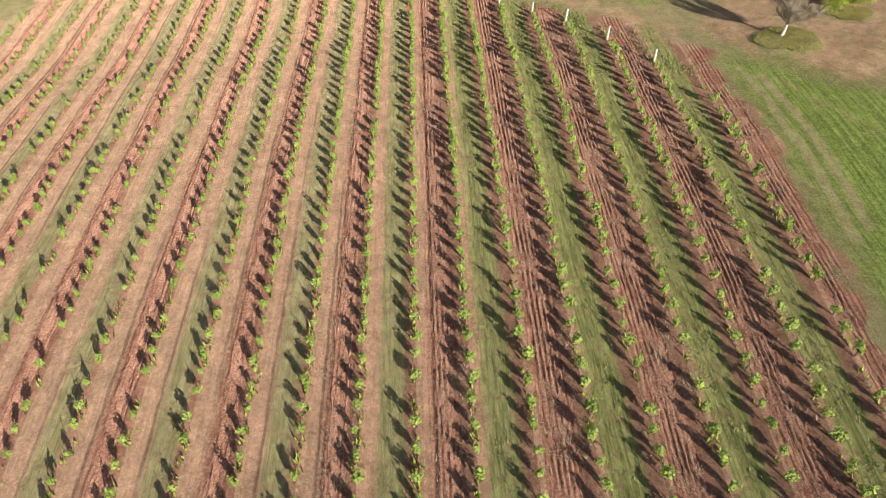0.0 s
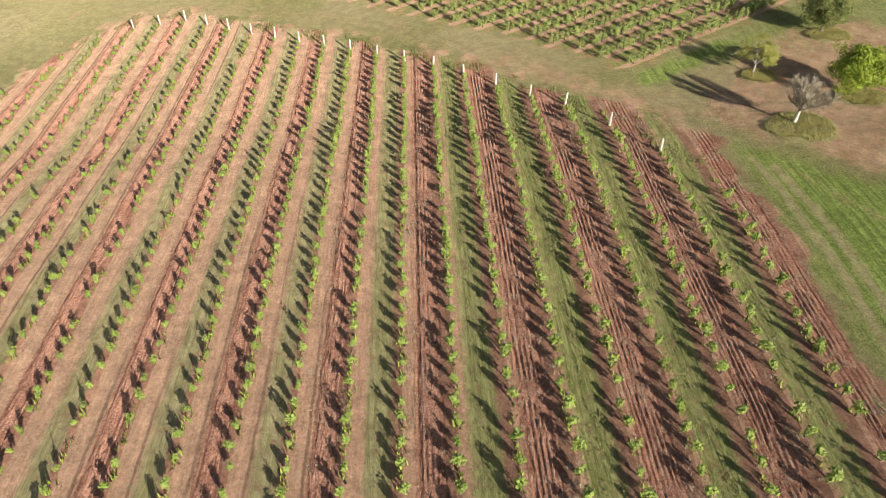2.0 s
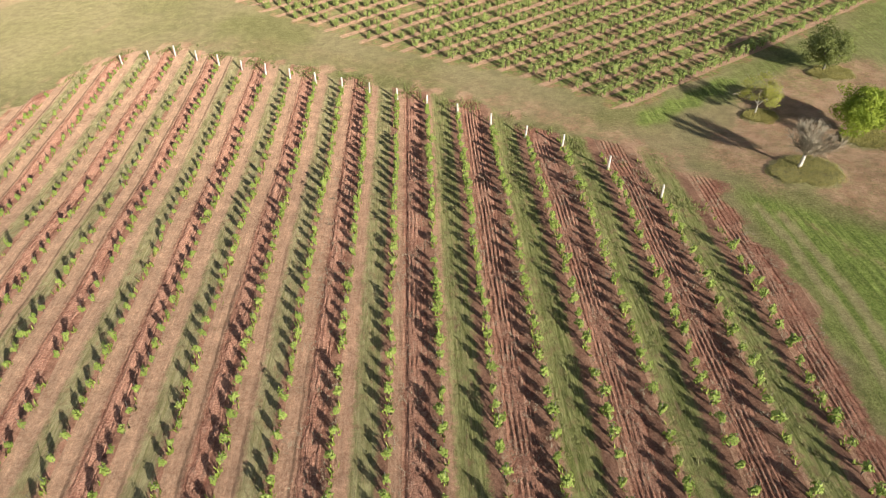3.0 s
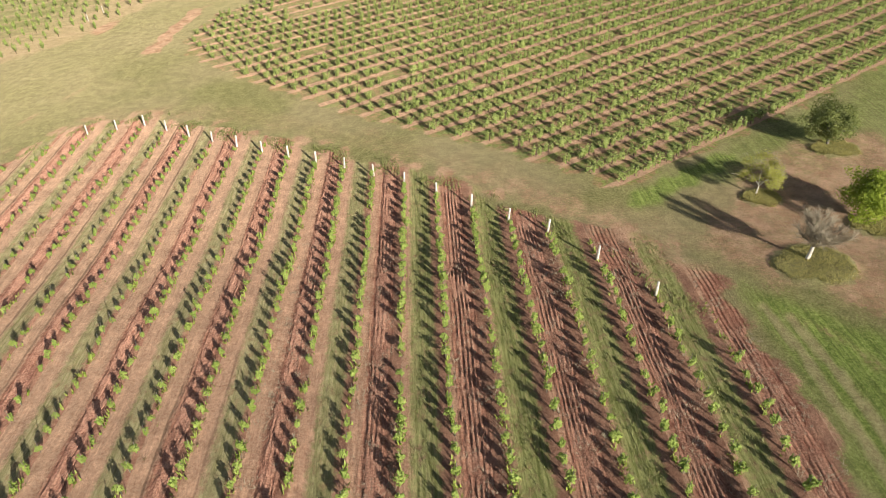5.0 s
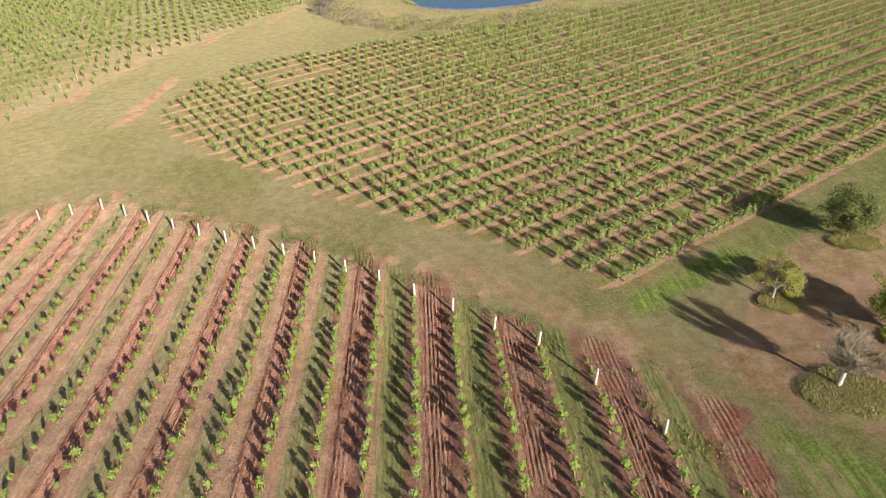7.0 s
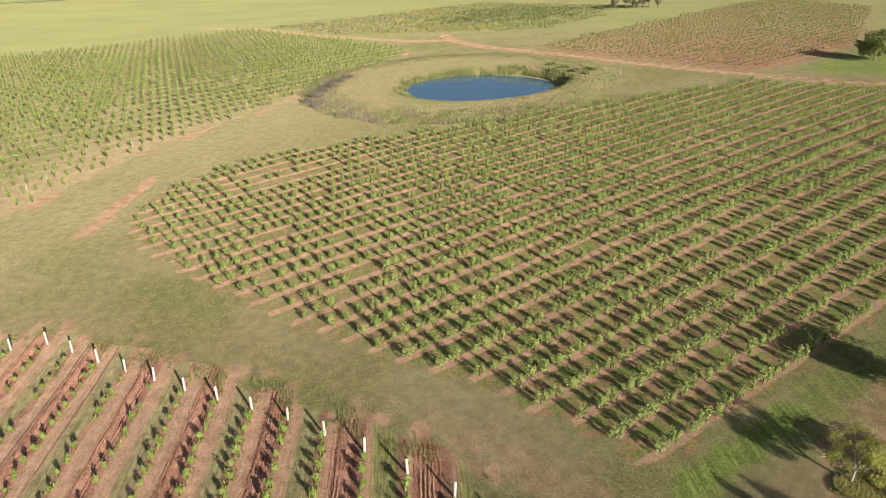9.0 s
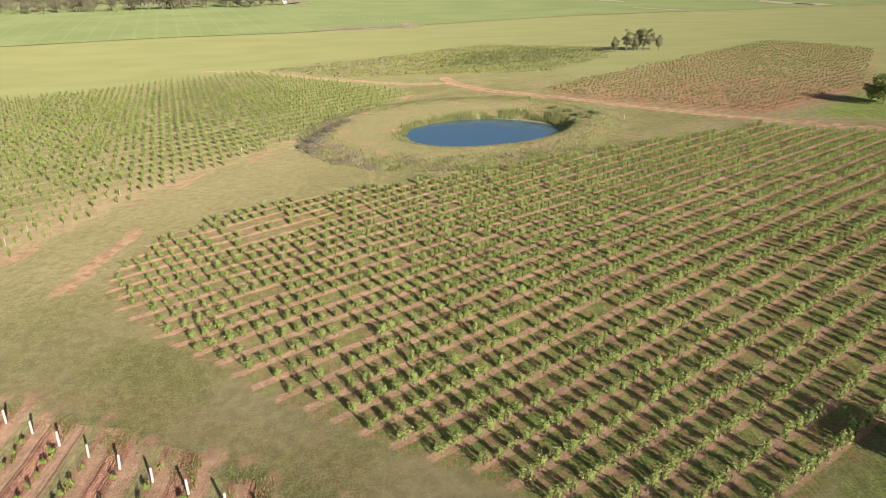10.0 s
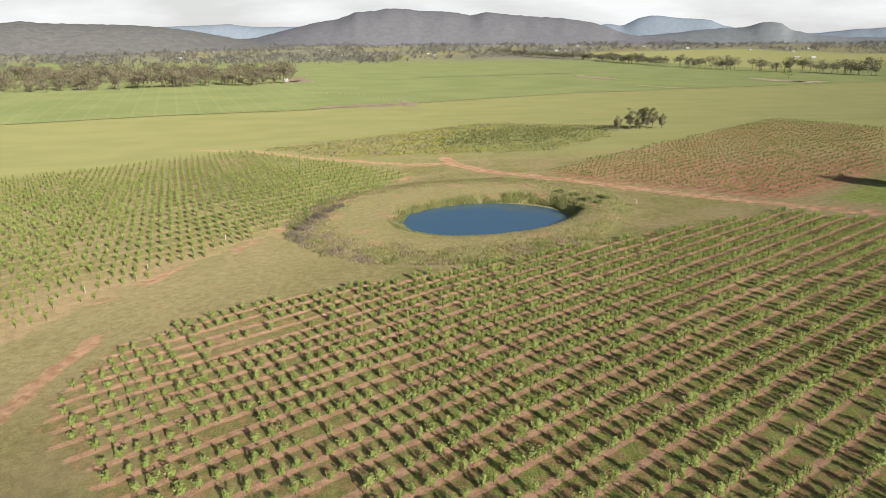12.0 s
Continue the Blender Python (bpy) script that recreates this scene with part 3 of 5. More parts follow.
def scatter(shapes, places, turns, sizes, pick):
    """Copies of leaf arrays (k, 4, 3) at places, joined into one array."""
    out = []
    for s, shape in enumerate(shapes):
        sel = np.where(pick == s)[0]
        if not len(sel):
            continue
        c, si = np.cos(turns[sel]), np.sin(turns[sel])
        q = shape.reshape(1, -1, 3) * sizes[sel][:, None, None]
        x = q[..., 0] * c[:, None] - q[..., 1] * si[:, None] + places[sel, 0:1]
        y = q[..., 0] * si[:, None] + q[..., 1] * c[:, None] + places[sel, 1:2]
        z = q[..., 2] + places[sel, 2:3]
        out.append(np.stack([x, y, z], -1).reshape(-1, 4, 3))
    return np.concatenate(out)


def stick(h, r, lean=(0, 0), base=-0.1):
    """A thin three-sided stake as quads (3, 4, 3)."""
    q = []
    for k in range(3):
        a, b = 2.094 * k, 2.094 * (k + 1)
        p, s = (math.cos(a) * r, math.sin(a) * r), (math.cos(b) * r, math.sin(b) * r)
        q.append([(*p, base), (*s, base), (s[0] * 0.8 + lean[0], s[1] * 0.8 + lean[1], h), (p[0] * 0.8 + lean[0], p[1] * 0.8 + lean[1], h)])
    return np.array(q)


leaf_young = leaf_material("young_vine_leaf", (0.17, 0.24, 0.04), (0.37, 0.45, 0.11), 0.15)
leaf_vine = leaf_material("vine_leaf", (0.19, 0.25, 0.06), (0.46, 0.53, 0.17), 0.24)
leaf_west = leaf_material("west_vine_leaf", (0.17, 0.23, 0.05), (0.43, 0.50, 0.15), 0.2)
leaf_small = leaf_material("far_vine_leaf", (0.125, 0.165, 0.04), (0.29, 0.34, 0.105), 0.25)
bark_vine = plain_material("vine_bark", (0.06, 0.042, 0.03), (0.14, 0.10, 0.075), 30, 0.95)
stake_wood = plain_material("grey_stake_wood", (0.10, 0.085, 0.07), (0.21, 0.185, 0.155), 20, 0.9)
post_paint = plain_material("white_post_paint", (0.42, 0.38, 0.33), (0.76, 0.72, 0.66), 14, 0.8)
fence_wood = plain_material("bleached_fence_wood", (0.28, 0.26, 0.21), (0.42, 0.39, 0.32), 8, 0.9)


# ---- the young block ----
def end_y(x):
    """Where the rows of the young block stop."""
    return float(np.interp(x, [-47, -45, -41, -37, -32, -29, -22, -12.5, -2.8, 3.9, 10.1, 16.4, 19.5, 22.5, 25.7],
                           [74, 81, 89, 94, 95.4, 95.9, 91.5, 86, 81, 76, 71, 65, 59.2, 54.2, 48.9]))


def young_vines():
    rng = np.random.RandomState(11)
    shapes = []
    for k in range(8):
        c = rng.normal(size=(6, 3)) * (0.09, 0.10, 0.12) + (0, 0, 0.62)
        shapes.append(leaf_cloud(rng, c, [(0.20, 0.21, 0.25)], 120, 0.148))
    spots = []
    for k in range(0, 24):
        y, top = 4 + rng.uniform(0, 1.5), end_y(row_x(-k, 60)) - 1.6
        while y < top:
            x = row_x(-k, y)
            if rng.uniform() > 0.05 + 0.10 * float(smooth(-12, -30, x)):
                spots.append((x + rng.normal() * 0.07, y, rng.randint(0, 8), rng.uniform(0, 6.28), rng.uniform(0.82, 1.22) * (0.80 + 0.26 * float(smooth(-22, 8, x)))))
            y += 1.42 + rng.normal() * 0.12
    spots = np.array(spots)
    z = land(spots[:, 0], spots[:, 1])
    near = (spots[:, 0] > -11) & (spots[:, 0] < 25.5) & (spots[:, 1] > 16) & (spots[:, 1] < 50)
    near &= np.cumsum(near) <= 170
    far = ~near
    rest = new("young_vine_rows", quads_mesh("young_vine_rows", scatter(shapes, np.column_stack([spots[far, :2], z[far]]), spots[far, 3], spots[far, 4], spots[far, 2]), leaf_young))
    tagged(rest, "rows of small bright green young grapevines in red soil", "grapevines", kind="stuff")
    sticks = [np.concatenate([stick(1.15, 0.022, (0.03, 0.02)), stick(0.7, 0.03, (-0.05, 0.04))])]
    one = np.zeros(far.sum())
    stakes = new("vine_stakes", quads_mesh("vine_stakes", scatter(sticks, np.column_stack([spots[far, :2], z[far]]), spots[far, 3], np.ones(far.sum()), one), stake_wood))
    tagged(stakes, "thin grey stakes and stems along the young vine rows", "stakes", kind="stuff")
    # the nearest ones, each a plant of its own
    kinds = []
    for k, s in enumerate(shapes):
        vine = new("grapevine")
        part("foliage", quads_mesh("foliage", s, leaf_young), vine, "loose bright green leaves")
        j = Joined()
        lean = rng.normal(size=2) * 0.06
        j.add(tube([(0, 0, -0.08), (lean[0] * 0.4, lean[1] * 0.5, 0.3), (lean[0], lean[1], 0.68)], [0.03, 0.024, 0.014], 5))
        part("trunk", j.mesh("trunk", bark_vine), vine)
        j = Joined()
        j.add(tube([(0.05, 0.03, -0.1), (0.07, 0.05, 1.18)], [0.018, 0.015], 5))
        part("stake", j.mesh("stake", stake_wood), vine, "thin grey wooden stake")
        tagged(vine, "young bright green grapevine tied to a thin stake", "grapevine", "vines of the young block")
        kinds.append(vine)
    used = set()
    for x, y, k, turn, size in spots[near]:
        k = int(k)
        m = Matrix.Translation((x, y, spot(x, y))) @ Matrix.Rotation(turn, 4, "Z") @ Matrix.Scale(size, 4)
        if k in used:
            copy_thing(kinds[k], m).scale = (size,) * 3
        else:
            used.add(k)
            kinds[k].matrix_basis = m


young_vines()


def tilled_material():
    n = Nodes("tilled_red_earth")
    fine, mid = n.noise(7.0, 5.0, 0.7), n.noise(0.7, 3.0)
    col = n.mix(n.step(n.m("ADD", n.m("MULTIPLY", fine, 0.65), n.m("MULTIPLY", mid, 0.35)), 0.36, 0.62), (0.19, 0.087, 0.059), (0.41, 0.228, 0.158))
    col = n.mul(col, n.step(n.x, -22.0, 14.0, 1.42, 1.0))
    straw = n.m("MULTIPLY", n.step(n.noise(2.4, 5.0, 0.75, stretch=(1.5, 0.8, 1.0)), 0.54, 0.66), n.step(n.x, -6.0, 12.0, 0.3, 0.75))
    col = n.mix(straw, col, n.mix(fine, (0.30, 0.215, 0.15), (0.50, 0.40, 0.30)))
    col = n.mul(col, n.step(n.noise(11.0, 4.0, 0.75), 0.3, 0.7, 0.62, 1.36))
    n.surface(col, 0.95, n.bump(n.m("ADD", n.noise(14.0, 5.0, 0.7), n.m("MULTIPLY", n.noise(4.5, 4.0, 0.7), 1.2)), 0.8, 0.06), 0.1, diffuse_rough=1.0)
    return n.mat


def tilled_strips():
    """Ridged, cloddy earth between every other pair of rows."""
    rng = np.random.RandomState(17)
    mat = tilled_material()
    for f in range(0, -23, -2):
        top = end_y(row_x(f + 0.5, 60)) + 1.2
        ys = np.arange(8.0, top, 0.23)
        ps = np.linspace(-0.06, 1.06, 36)
        p, y = np.meshgrid(ps, ys)
        mid_x = row_x(f + 0.5, y)
        east = smooth(-9.0, 10.0, mid_x)
        lo, hi = 0.42 - 0.30 * east, 0.84 - 0.10 * east
        u = lo + (hi - lo) * p + 0.025 * waves(mid_x + 9 * p, y, 2.3, 18)
        x = row_x(f + u, y)
        hold = smooth(-0.5, 0.25, waves(x, y, 5.0, 19) + 0.5 * waves(x, y, 1.7, 20)) * (0.3 + 0.7 * east)
        ridge = 0.055 * hold * np.cos(2 * math.pi * (u * ROW_STEP + 0.03 * waves(x, y, 6.0, 21)) / 0.30)
        rough = rng.normal(size=x.shape)
        rough = rough * (0.017 + 0.002 * east + 0.009 * waves(x, y, 4.0, 22))
        rim = smooth(0.0, 0.22, p + 0.06 * waves(x, y, 1.3, 23)) * smooth(1.0, 0.80, p + 0.06 * waves(x, y, 1.1, 24))
        rim = rim * smooth(0.2, 1.2, inside(F1, x, y) + 0.6 * waves(x, y, 2.0, 25))
        z = land(x, y) - 0.09 + (0.115 + ridge + rough) * rim
        w, h = len(ps), len(ys)
        i = (np.arange(h - 1)[:, None] * w + np.arange(w - 1)[None, :]).ravel()
        me = mesh_of("tilled_strip", np.stack([x.ravel(), y.ravel(), z.ravel()], 1), np.stack([i, i + 1, i + w + 1, i + w], 1), mat, True)
        tagged(new("tilled_strip", me), "ridged cloddy red earth between two vine rows", "ground", kind="structure")


tilled_strips()


def end_posts():
    rng = np.random.RandomState(5)
    j = Joined()
    j.add(tube([(0, 0, -0.2), (0, 0, 0.1), (0.008, 0.03, 0.8), (0.01, 0.06, 1.33), (0.01, 0.06, 1.37)], [0.115, 0.11, 0.105, 0.10, 0.085], 14))
    me = j.mesh("post", post_paint, True)
    for k in range(1, 20):
        y = end_y(row_x(-k, 60)) - 1.2 * float(smooth(20, 12, row_x(-k, 60)))
        x = row_x(-k, y)
        m = Matrix.Translation((x, y, spot(x, y))) @ Matrix.Rotation(rng.normal() * 0.05, 4, "X") @ Matrix.Rotation(rng.normal() * 0.04, 4, "Y")
        ob = new("end_post", me)
        ob.matrix_basis = m @ Matrix.Scale(rng.uniform(0.93, 1.07), 4)
        tagged(ob, "white-painted round wooden end post of a vine row", "post", "end posts of the young block")


end_posts()


# ---- the bearing block ----
def in_rows(poly, angle, gap, step, rng, shift=0.0, jitter=0.12, miss=0.03, start=None):
    """Places along rows that run at an angle through a polygon."""
    p = np.array(poly, float)
    e, n = np.array([math.cos(angle), math.sin(angle)]), np.array([-math.sin(angle), math.cos(angle)])
    a, b = p @ e, p @ n
    ks = np.arange(math.floor((b.min() - shift) / gap), math.ceil((b.max() - shift) / gap) + 1)
    out = []
    for k in ks:
        first = a.min() + rng.uniform(0, 0.3) if start is None else start + step * math.floor((a.min() - start) / step)
        s = np.arange(first, a.max(), step)
        s = s + rng.normal(size=len(s)) * jitter
        w = shift + k * gap + rng.normal(size=len(s)) * 0.06
        out.append(np.column_stack([s[:, None] * e + w[:, None] * n, np.full(len(s), k)]))
    q = np.concatenate(out)
    keep = (inside(poly, q[:, 0], q[:, 1]) > 0.6) & (rng.uniform(size=len(q)) > miss)
    return q[keep]


BARE = [(-21.9, 134.8), (-14.2, 142.2), (-4.2, 143.2), (-0.7, 139.5), (-10.7, 132.7), (-18.1, 129.5)]   # vines lost here


def bearing_vines():
    rng = np.random.RandomState(21)
    shapes = []
    for k in range(8):
        wide = 0.14 if k < 4 else 0.25
        c = np.array([(sx + lx * s, sy + ly * s, 0.30 + s * top) for sx, sy, lx, ly, top in zip(rng.normal(size=7) * wide, rng.normal(size=7) * 0.10, rng.normal(size=7) * 0.15, rng.normal(size=7) * 0.12, rng.uniform(0.34, 0.78, 7)) for s in (0.0, 0.35, 0.7, 1.0)])
        shapes.append(leaf_cloud(rng, c, [(0.17, 0.16, 0.17)], 160, 0.15))
    q = in_rows(F2, F2_ANGLE, F2_STEP, 1.58, rng, F2_SHIFT, 0.10, 0.05, 51.6)
    gap = (inside(BARE, q[:, 0], q[:, 1]) > 0) & (rng.uniform(size=len(q)) < 0.8)
    q = q[~gap]
    z = land(q[:, 0], q[:, 1])
    pick = rng.randint(0, 4, len(q)) + 4 * (rng.uniform(size=len(q)) < smooth(-10, 25, q[:, 0]))
    size = rng.uniform(0.88, 1.2, len(q)) * (1.10 + 0.08 * smooth(-5, 20, q[:, 0]))
    turn = F2_ANGLE + rng.choice([0, math.pi], len(q)) + rng.normal(size=len(q)) * 0.2
    near = (q[:, 1] < 92 + 0.3 * q[:, 0]) & (q[:, 0] < 45)
    near &= np.cumsum(near) <= 300
    far = ~near
    pl = np.column_stack([q[:, :2], z])
    rest = new("bearing_vine_rows", quads_mesh("bearing_vine_rows", scatter(shapes, pl[far], turn[far], size[far], pick[far]), leaf_vine))
    tagged(rest, "long rows of leafy green grapevines on grassed ground", "grapevines", kind="stuff")
    st = [np.concatenate([stick(0.6, 0.032, (0.04, 0.03)), stick(1.0, 0.022, (-0.03, 0.02))])]
    trunks = new("vine_trunks", quads_mesh("vine_trunks", scatter(st, pl[far], turn[far], np.ones(far.sum()), np.zeros(far.sum())), bark_vine))
    tagged(trunks, "dark trunks and stakes under the leafy vine rows", "trunks", kind="stuff")
    kinds = []
    for s in shapes:
        vine = new("grapevine")
        part("foliage", quads_mesh("foliage", s, leaf_vine), vine)
        j = Joined()
        j.add(tube([(0, 0, -0.1), (0.03, 0.02, 0.4), (-0.02, 0.01, 0.8), (0.0, 0.0, 0.9)], [0.036, 0.032, 0.028, 0.02], 6))
        j.add(tube([(0, 0, 0.7), (0.2, 0.02, 0.85), (0.38, 0.0, 0.9)], [0.03, 0.025, 0.015], 5))
        j.add(tube([(0, 0, 0.7), (-0.2, 0.0, 0.85), (-0.38, 0.02, 0.9)], [0.03, 0.025, 0.015], 5))
        part("trunk", j.mesh("trunk", bark_vine), vine, "dark gnarled trunk with two arms")
        tagged(vine, "leafy green grapevine on a dark low trunk", "grapevine", "vines of the bearing block")
        kinds.append(vine)
    used = set()
    for i in np.where(near)[0]:
        m = Matrix.Translation(pl[i]) @ Matrix.Rotation(turn[i], 4, "Z") @ Matrix.Scale(size[i], 4)
        k = pick[i]
        if k in used:
            copy_thing(kinds[k], m).scale = (size[i],) * 3
        else:
            used.add(k)
            kinds[k].matrix_basis = m


bearing_vines()


def far_block(name, poly, angle, gap, step, seed, height, leaves, size, material, label):
    rng = np.random.RandomState(seed)
    shapes = []
    for k in range(6):
        c = rng.normal(size=(4, 3)) * (0.25 * height, 0.14 * height, 0.13 * height) + (0, 0, height * 0.66)
        shapes.append(leaf_cloud(rng, c, [(0.24 * height, 0.22 * height, 0.26 * height)], leaves, size))
    q = in_rows(poly, angle, gap, step, rng, 0.0, 0.15, 0.05)
    z = land(q[:, 0], q[:, 1])
    n = len(q)
    ob = new(name, quads_mesh(name, np.concatenate([
        scatter(shapes, np.column_stack([q[:, :2], z]), angle + rng.normal(size=n) * 0.3, rng.uniform(0.75, 1.2, n), rng.randint(0, 6, n))]), material))
    tagged(ob, label, "grapevines", kind="stuff")


def west_block():
    """Vines planted on a grid: rows one way, and a second line across them."""
    rng = np.random.RandomState(31)
    shapes = []
    for k in range(6):
        c = rng.normal(size=(5, 3)) * (0.09, 0.15, 0.30) + (0, 0, 0.98)
        shapes.append(leaf_cloud(rng, c, [(0.25, 0.34, 0.56)], 58, 0.265))
    n1, n2 = (-math.sin(F3_ANGLE), math.cos(F3_ANGLE)), (-math.sin(F3_CROSS), math.cos(F3_CROSS))
    det = n1[0] * n2[1] - n1[1] * n2[0]
    k, j = np.meshgrid(np.arange(-40, 90), np.arange(-90, 90))
    w1, w2 = (F3_SHIFT + F3_STEP * k).ravel(), (-15.5 + 1.93 * j).ravel()
    x, y = (w1 * n2[1] - w2 * n1[1]) / det, (n1[0] * w2 - n2[0] * w1) / det
    x, y = x + rng.normal(size=len(x)) * 0.06, y + rng.normal(size=len(x)) * 0.12
    keep = (inside(F3, x, y) > 0.5) & (rng.uniform(size=len(x)) > 0.06)
    x, y = x[keep], y[keep]
    n = len(x)
    near_edge = smooth(0, 45, inside(F3, x, y))
    size = rng.uniform(0.9, 1.15, n) * (0.95 + 0.42 * near_edge)
    ob = new("west_vine_rows", quads_mesh("west_vine_rows", scatter(shapes, on_land(x, y), F3_CROSS - 1.571 + rng.normal(size=n) * 0.2, size, rng.randint(0, 6, n)), leaf_west))
    tagged(ob, "rows of green grapevines on a gentle slope", "grapevines", kind="stuff")
    one = [np.concatenate([stick(0.9, 0.05, (0.03, 0.02))])]
    ob = new("west_vine_trunks", quads_mesh("west_vine_trunks", scatter(one, on_land(x, y), rng.uniform(0, 6.28, n), np.ones(n), np.zeros(n)), bark_vine))
    tagged(ob, "dark short trunks under the western vines", "trunks", kind="stuff")


def on_land(x, y):
    return np.column_stack([x, y, land(x, y)])


west_block()
far_block("east_vine_rows", F4, F4_ANGLE, F4_STEP, 1.9, 41, 1.3, 24, 0.27, leaf_small, "sparse rows of small vines on red soil")


# ---- trees ----
bark_pale = plain_material("pale_bark", (0.35, 0.31, 0.26), (0.62, 0.58, 0.52), 9, 0.9)
bark_grey = plain_material("grey_bark", (0.12, 0.10, 0.085), (0.28, 0.25, 0.215), 9, 0.95)
bark_twig = plain_material("grey_twig", (0.28, 0.235, 0.17), (0.46, 0.40, 0.30), 9, 0.95)
leaf_bright = leaf_material("bright_tree_leaf", (0.19, 0.26, 0.025), (0.46, 0.54, 0.08), 0.4, 0.9)
leaf_dark = leaf_material("dark_tree_leaf", (0.10, 0.125, 0.035), (0.28, 0.31, 0.09), 0.3, 0.8)
leaf_yellow = leaf_material("yellow_tree_leaf", (0.28, 0.29, 0.055), (0.56, 0.55, 0.14), 0.4, 1.2)
leaf_gum = leaf_material("gum_leaf", (0.16, 0.165, 0.075), (0.36, 0.35, 0.19), 0.2, 0.2)
# valley leaves: pale, even greys that hold the distance haze in their colour
leaf_valley_hazed = leaf_material("hazed_valley_tree_leaf", (0.20, 0.198, 0.178), (0.25, 0.246, 0.215), 0.35, 0.01)
leaf_line = leaf_material("road_tree_leaf", (0.13, 0.135, 0.08), (0.25, 0.25, 0.15), 0.1, 0.05)
leaf_wood = leaf_material("grey_wood_leaf", (0.165, 0.145, 0.092), (0.30, 0.265, 0.18), 0.1, 0.03)
leaf_bush = leaf_material("brown_bush_leaf", (0.16, 0.135, 0.10), (0.33, 0.28, 0.215), 0.15, 0.05)


def limbs(rng, base, heading, length, radius, depth, joint, tips, spread_=0.75, sides=6):
    """Branches that fork and thin out; their tips are gathered."""
    pts, rad = [Vector(base)], [radius]
    d = Vector(heading).normalized()
    for i in range(3):
        d = (d + Vector(rng.normal(size=3)) * 0.12 + Vector((0, 0, 0.05))).normalized()
        pts.append(pts[-1] + d * length / 3)
        rad.append(radius * (1 - 0.14 * (i + 1)))
    joint.add(tube(pts, rad, sides, False))
    if depth == 0:
        tips.append(pts[-1])
        return
    for k in range(rng.randint(2, 4)):
        nd = (d + Vector(rng.normal(size=3)) * spread_).normalized()
        if nd.z < -0.1:
            nd.z = 0.1
        limbs(rng, pts[rng.randint(2, 4)], nd, length * rng.uniform(0.6, 0.85), rad[-1] * 0.72, depth - 1, joint, tips, spread_, max(3, sides - 1))


def tree(name, x, y, height, crown, bark, leaf, count, size, seed, label, depth=4, trunk=0.16, fork=0.28, spread_=0.75, lean=(0, 0), dome=None, twigs=0, clumps=110):
    rng = np.random.RandomState(seed)
    root = new(name)
    root.matrix_basis = Matrix.Translation((x, y, spot(x, y) - 0.05))
    j, tips = Joined(), []
    h = height * fork
    stem = [(0, 0, -0.1), (lean[0] * 0.5, lean[1] * 0.5, h * 0.5), (lean[0], lean[1], h)]
    j.add(tube(stem, [trunk, trunk * 0.8, trunk * 0.7], 9, False))
    for k in range(5):
        a = 1.257 * k + rng.uniform(-0.3, 0.3)
        limbs(rng, stem[-1], (math.cos(a) * spread_, math.sin(a) * spread_, 0.9), height * 0.26, trunk * 0.55, depth - 1, j, tips, spread_)
    part("trunk", j.mesh("trunk", bark), root, "forking trunk with bare limbs")
    if twigs:      # fine twigs that radiate from the ends of the limbs
        t = np.repeat(np.array([tuple(p) for p in tips]), twigs, axis=0)
        out = t - np.array([lean[0], lean[1], h])
        out = out / np.linalg.norm(out, axis=1, keepdims=True) + rng.normal(size=t.shape) * 0.55
        out /= np.linalg.norm(out, axis=1, keepdims=True)
        ln, side = rng.uniform(0.35, 0.85, (len(t), 1)), np.cross(out, rng.normal(size=t.shape))
        side /= np.linalg.norm(side, axis=1, keepdims=True)
        q = np.stack([t - side * 0.015, t + side * 0.015, t + out * ln + side * 0.008, t + out * ln - side * 0.008], 1)
        part("twig_haze", quads_mesh("twig_haze", q, bark_twig), root, "mass of fine grey twigs")
    if leaf is not None:
        t = np.array([tuple(p) for p in tips])
        if dome is not None:      # clumps over and inside a rounded crown
            d = rng.normal(size=(clumps, 3))
            d /= np.linalg.norm(d, axis=1, keepdims=True)
            t = d * np.array(dome) * (rng.uniform(0.45, 1.0, (clumps, 1)) * (1 + 0.2 * np.sin(7 * d[:, :1] + 5 * d[:, 1:2] + seed))) + (lean[0], lean[1], height - dome[2])
            t = t[t[:, 2] > 0.2 * height]
        q = leaf_cloud(rng, t, [(crown, crown, crown * 0.8)], count, size)
        part("crown", quads_mesh("crown", q, leaf), root, "crown of loose leaf clumps")
    return tagged(root, label, "tree")


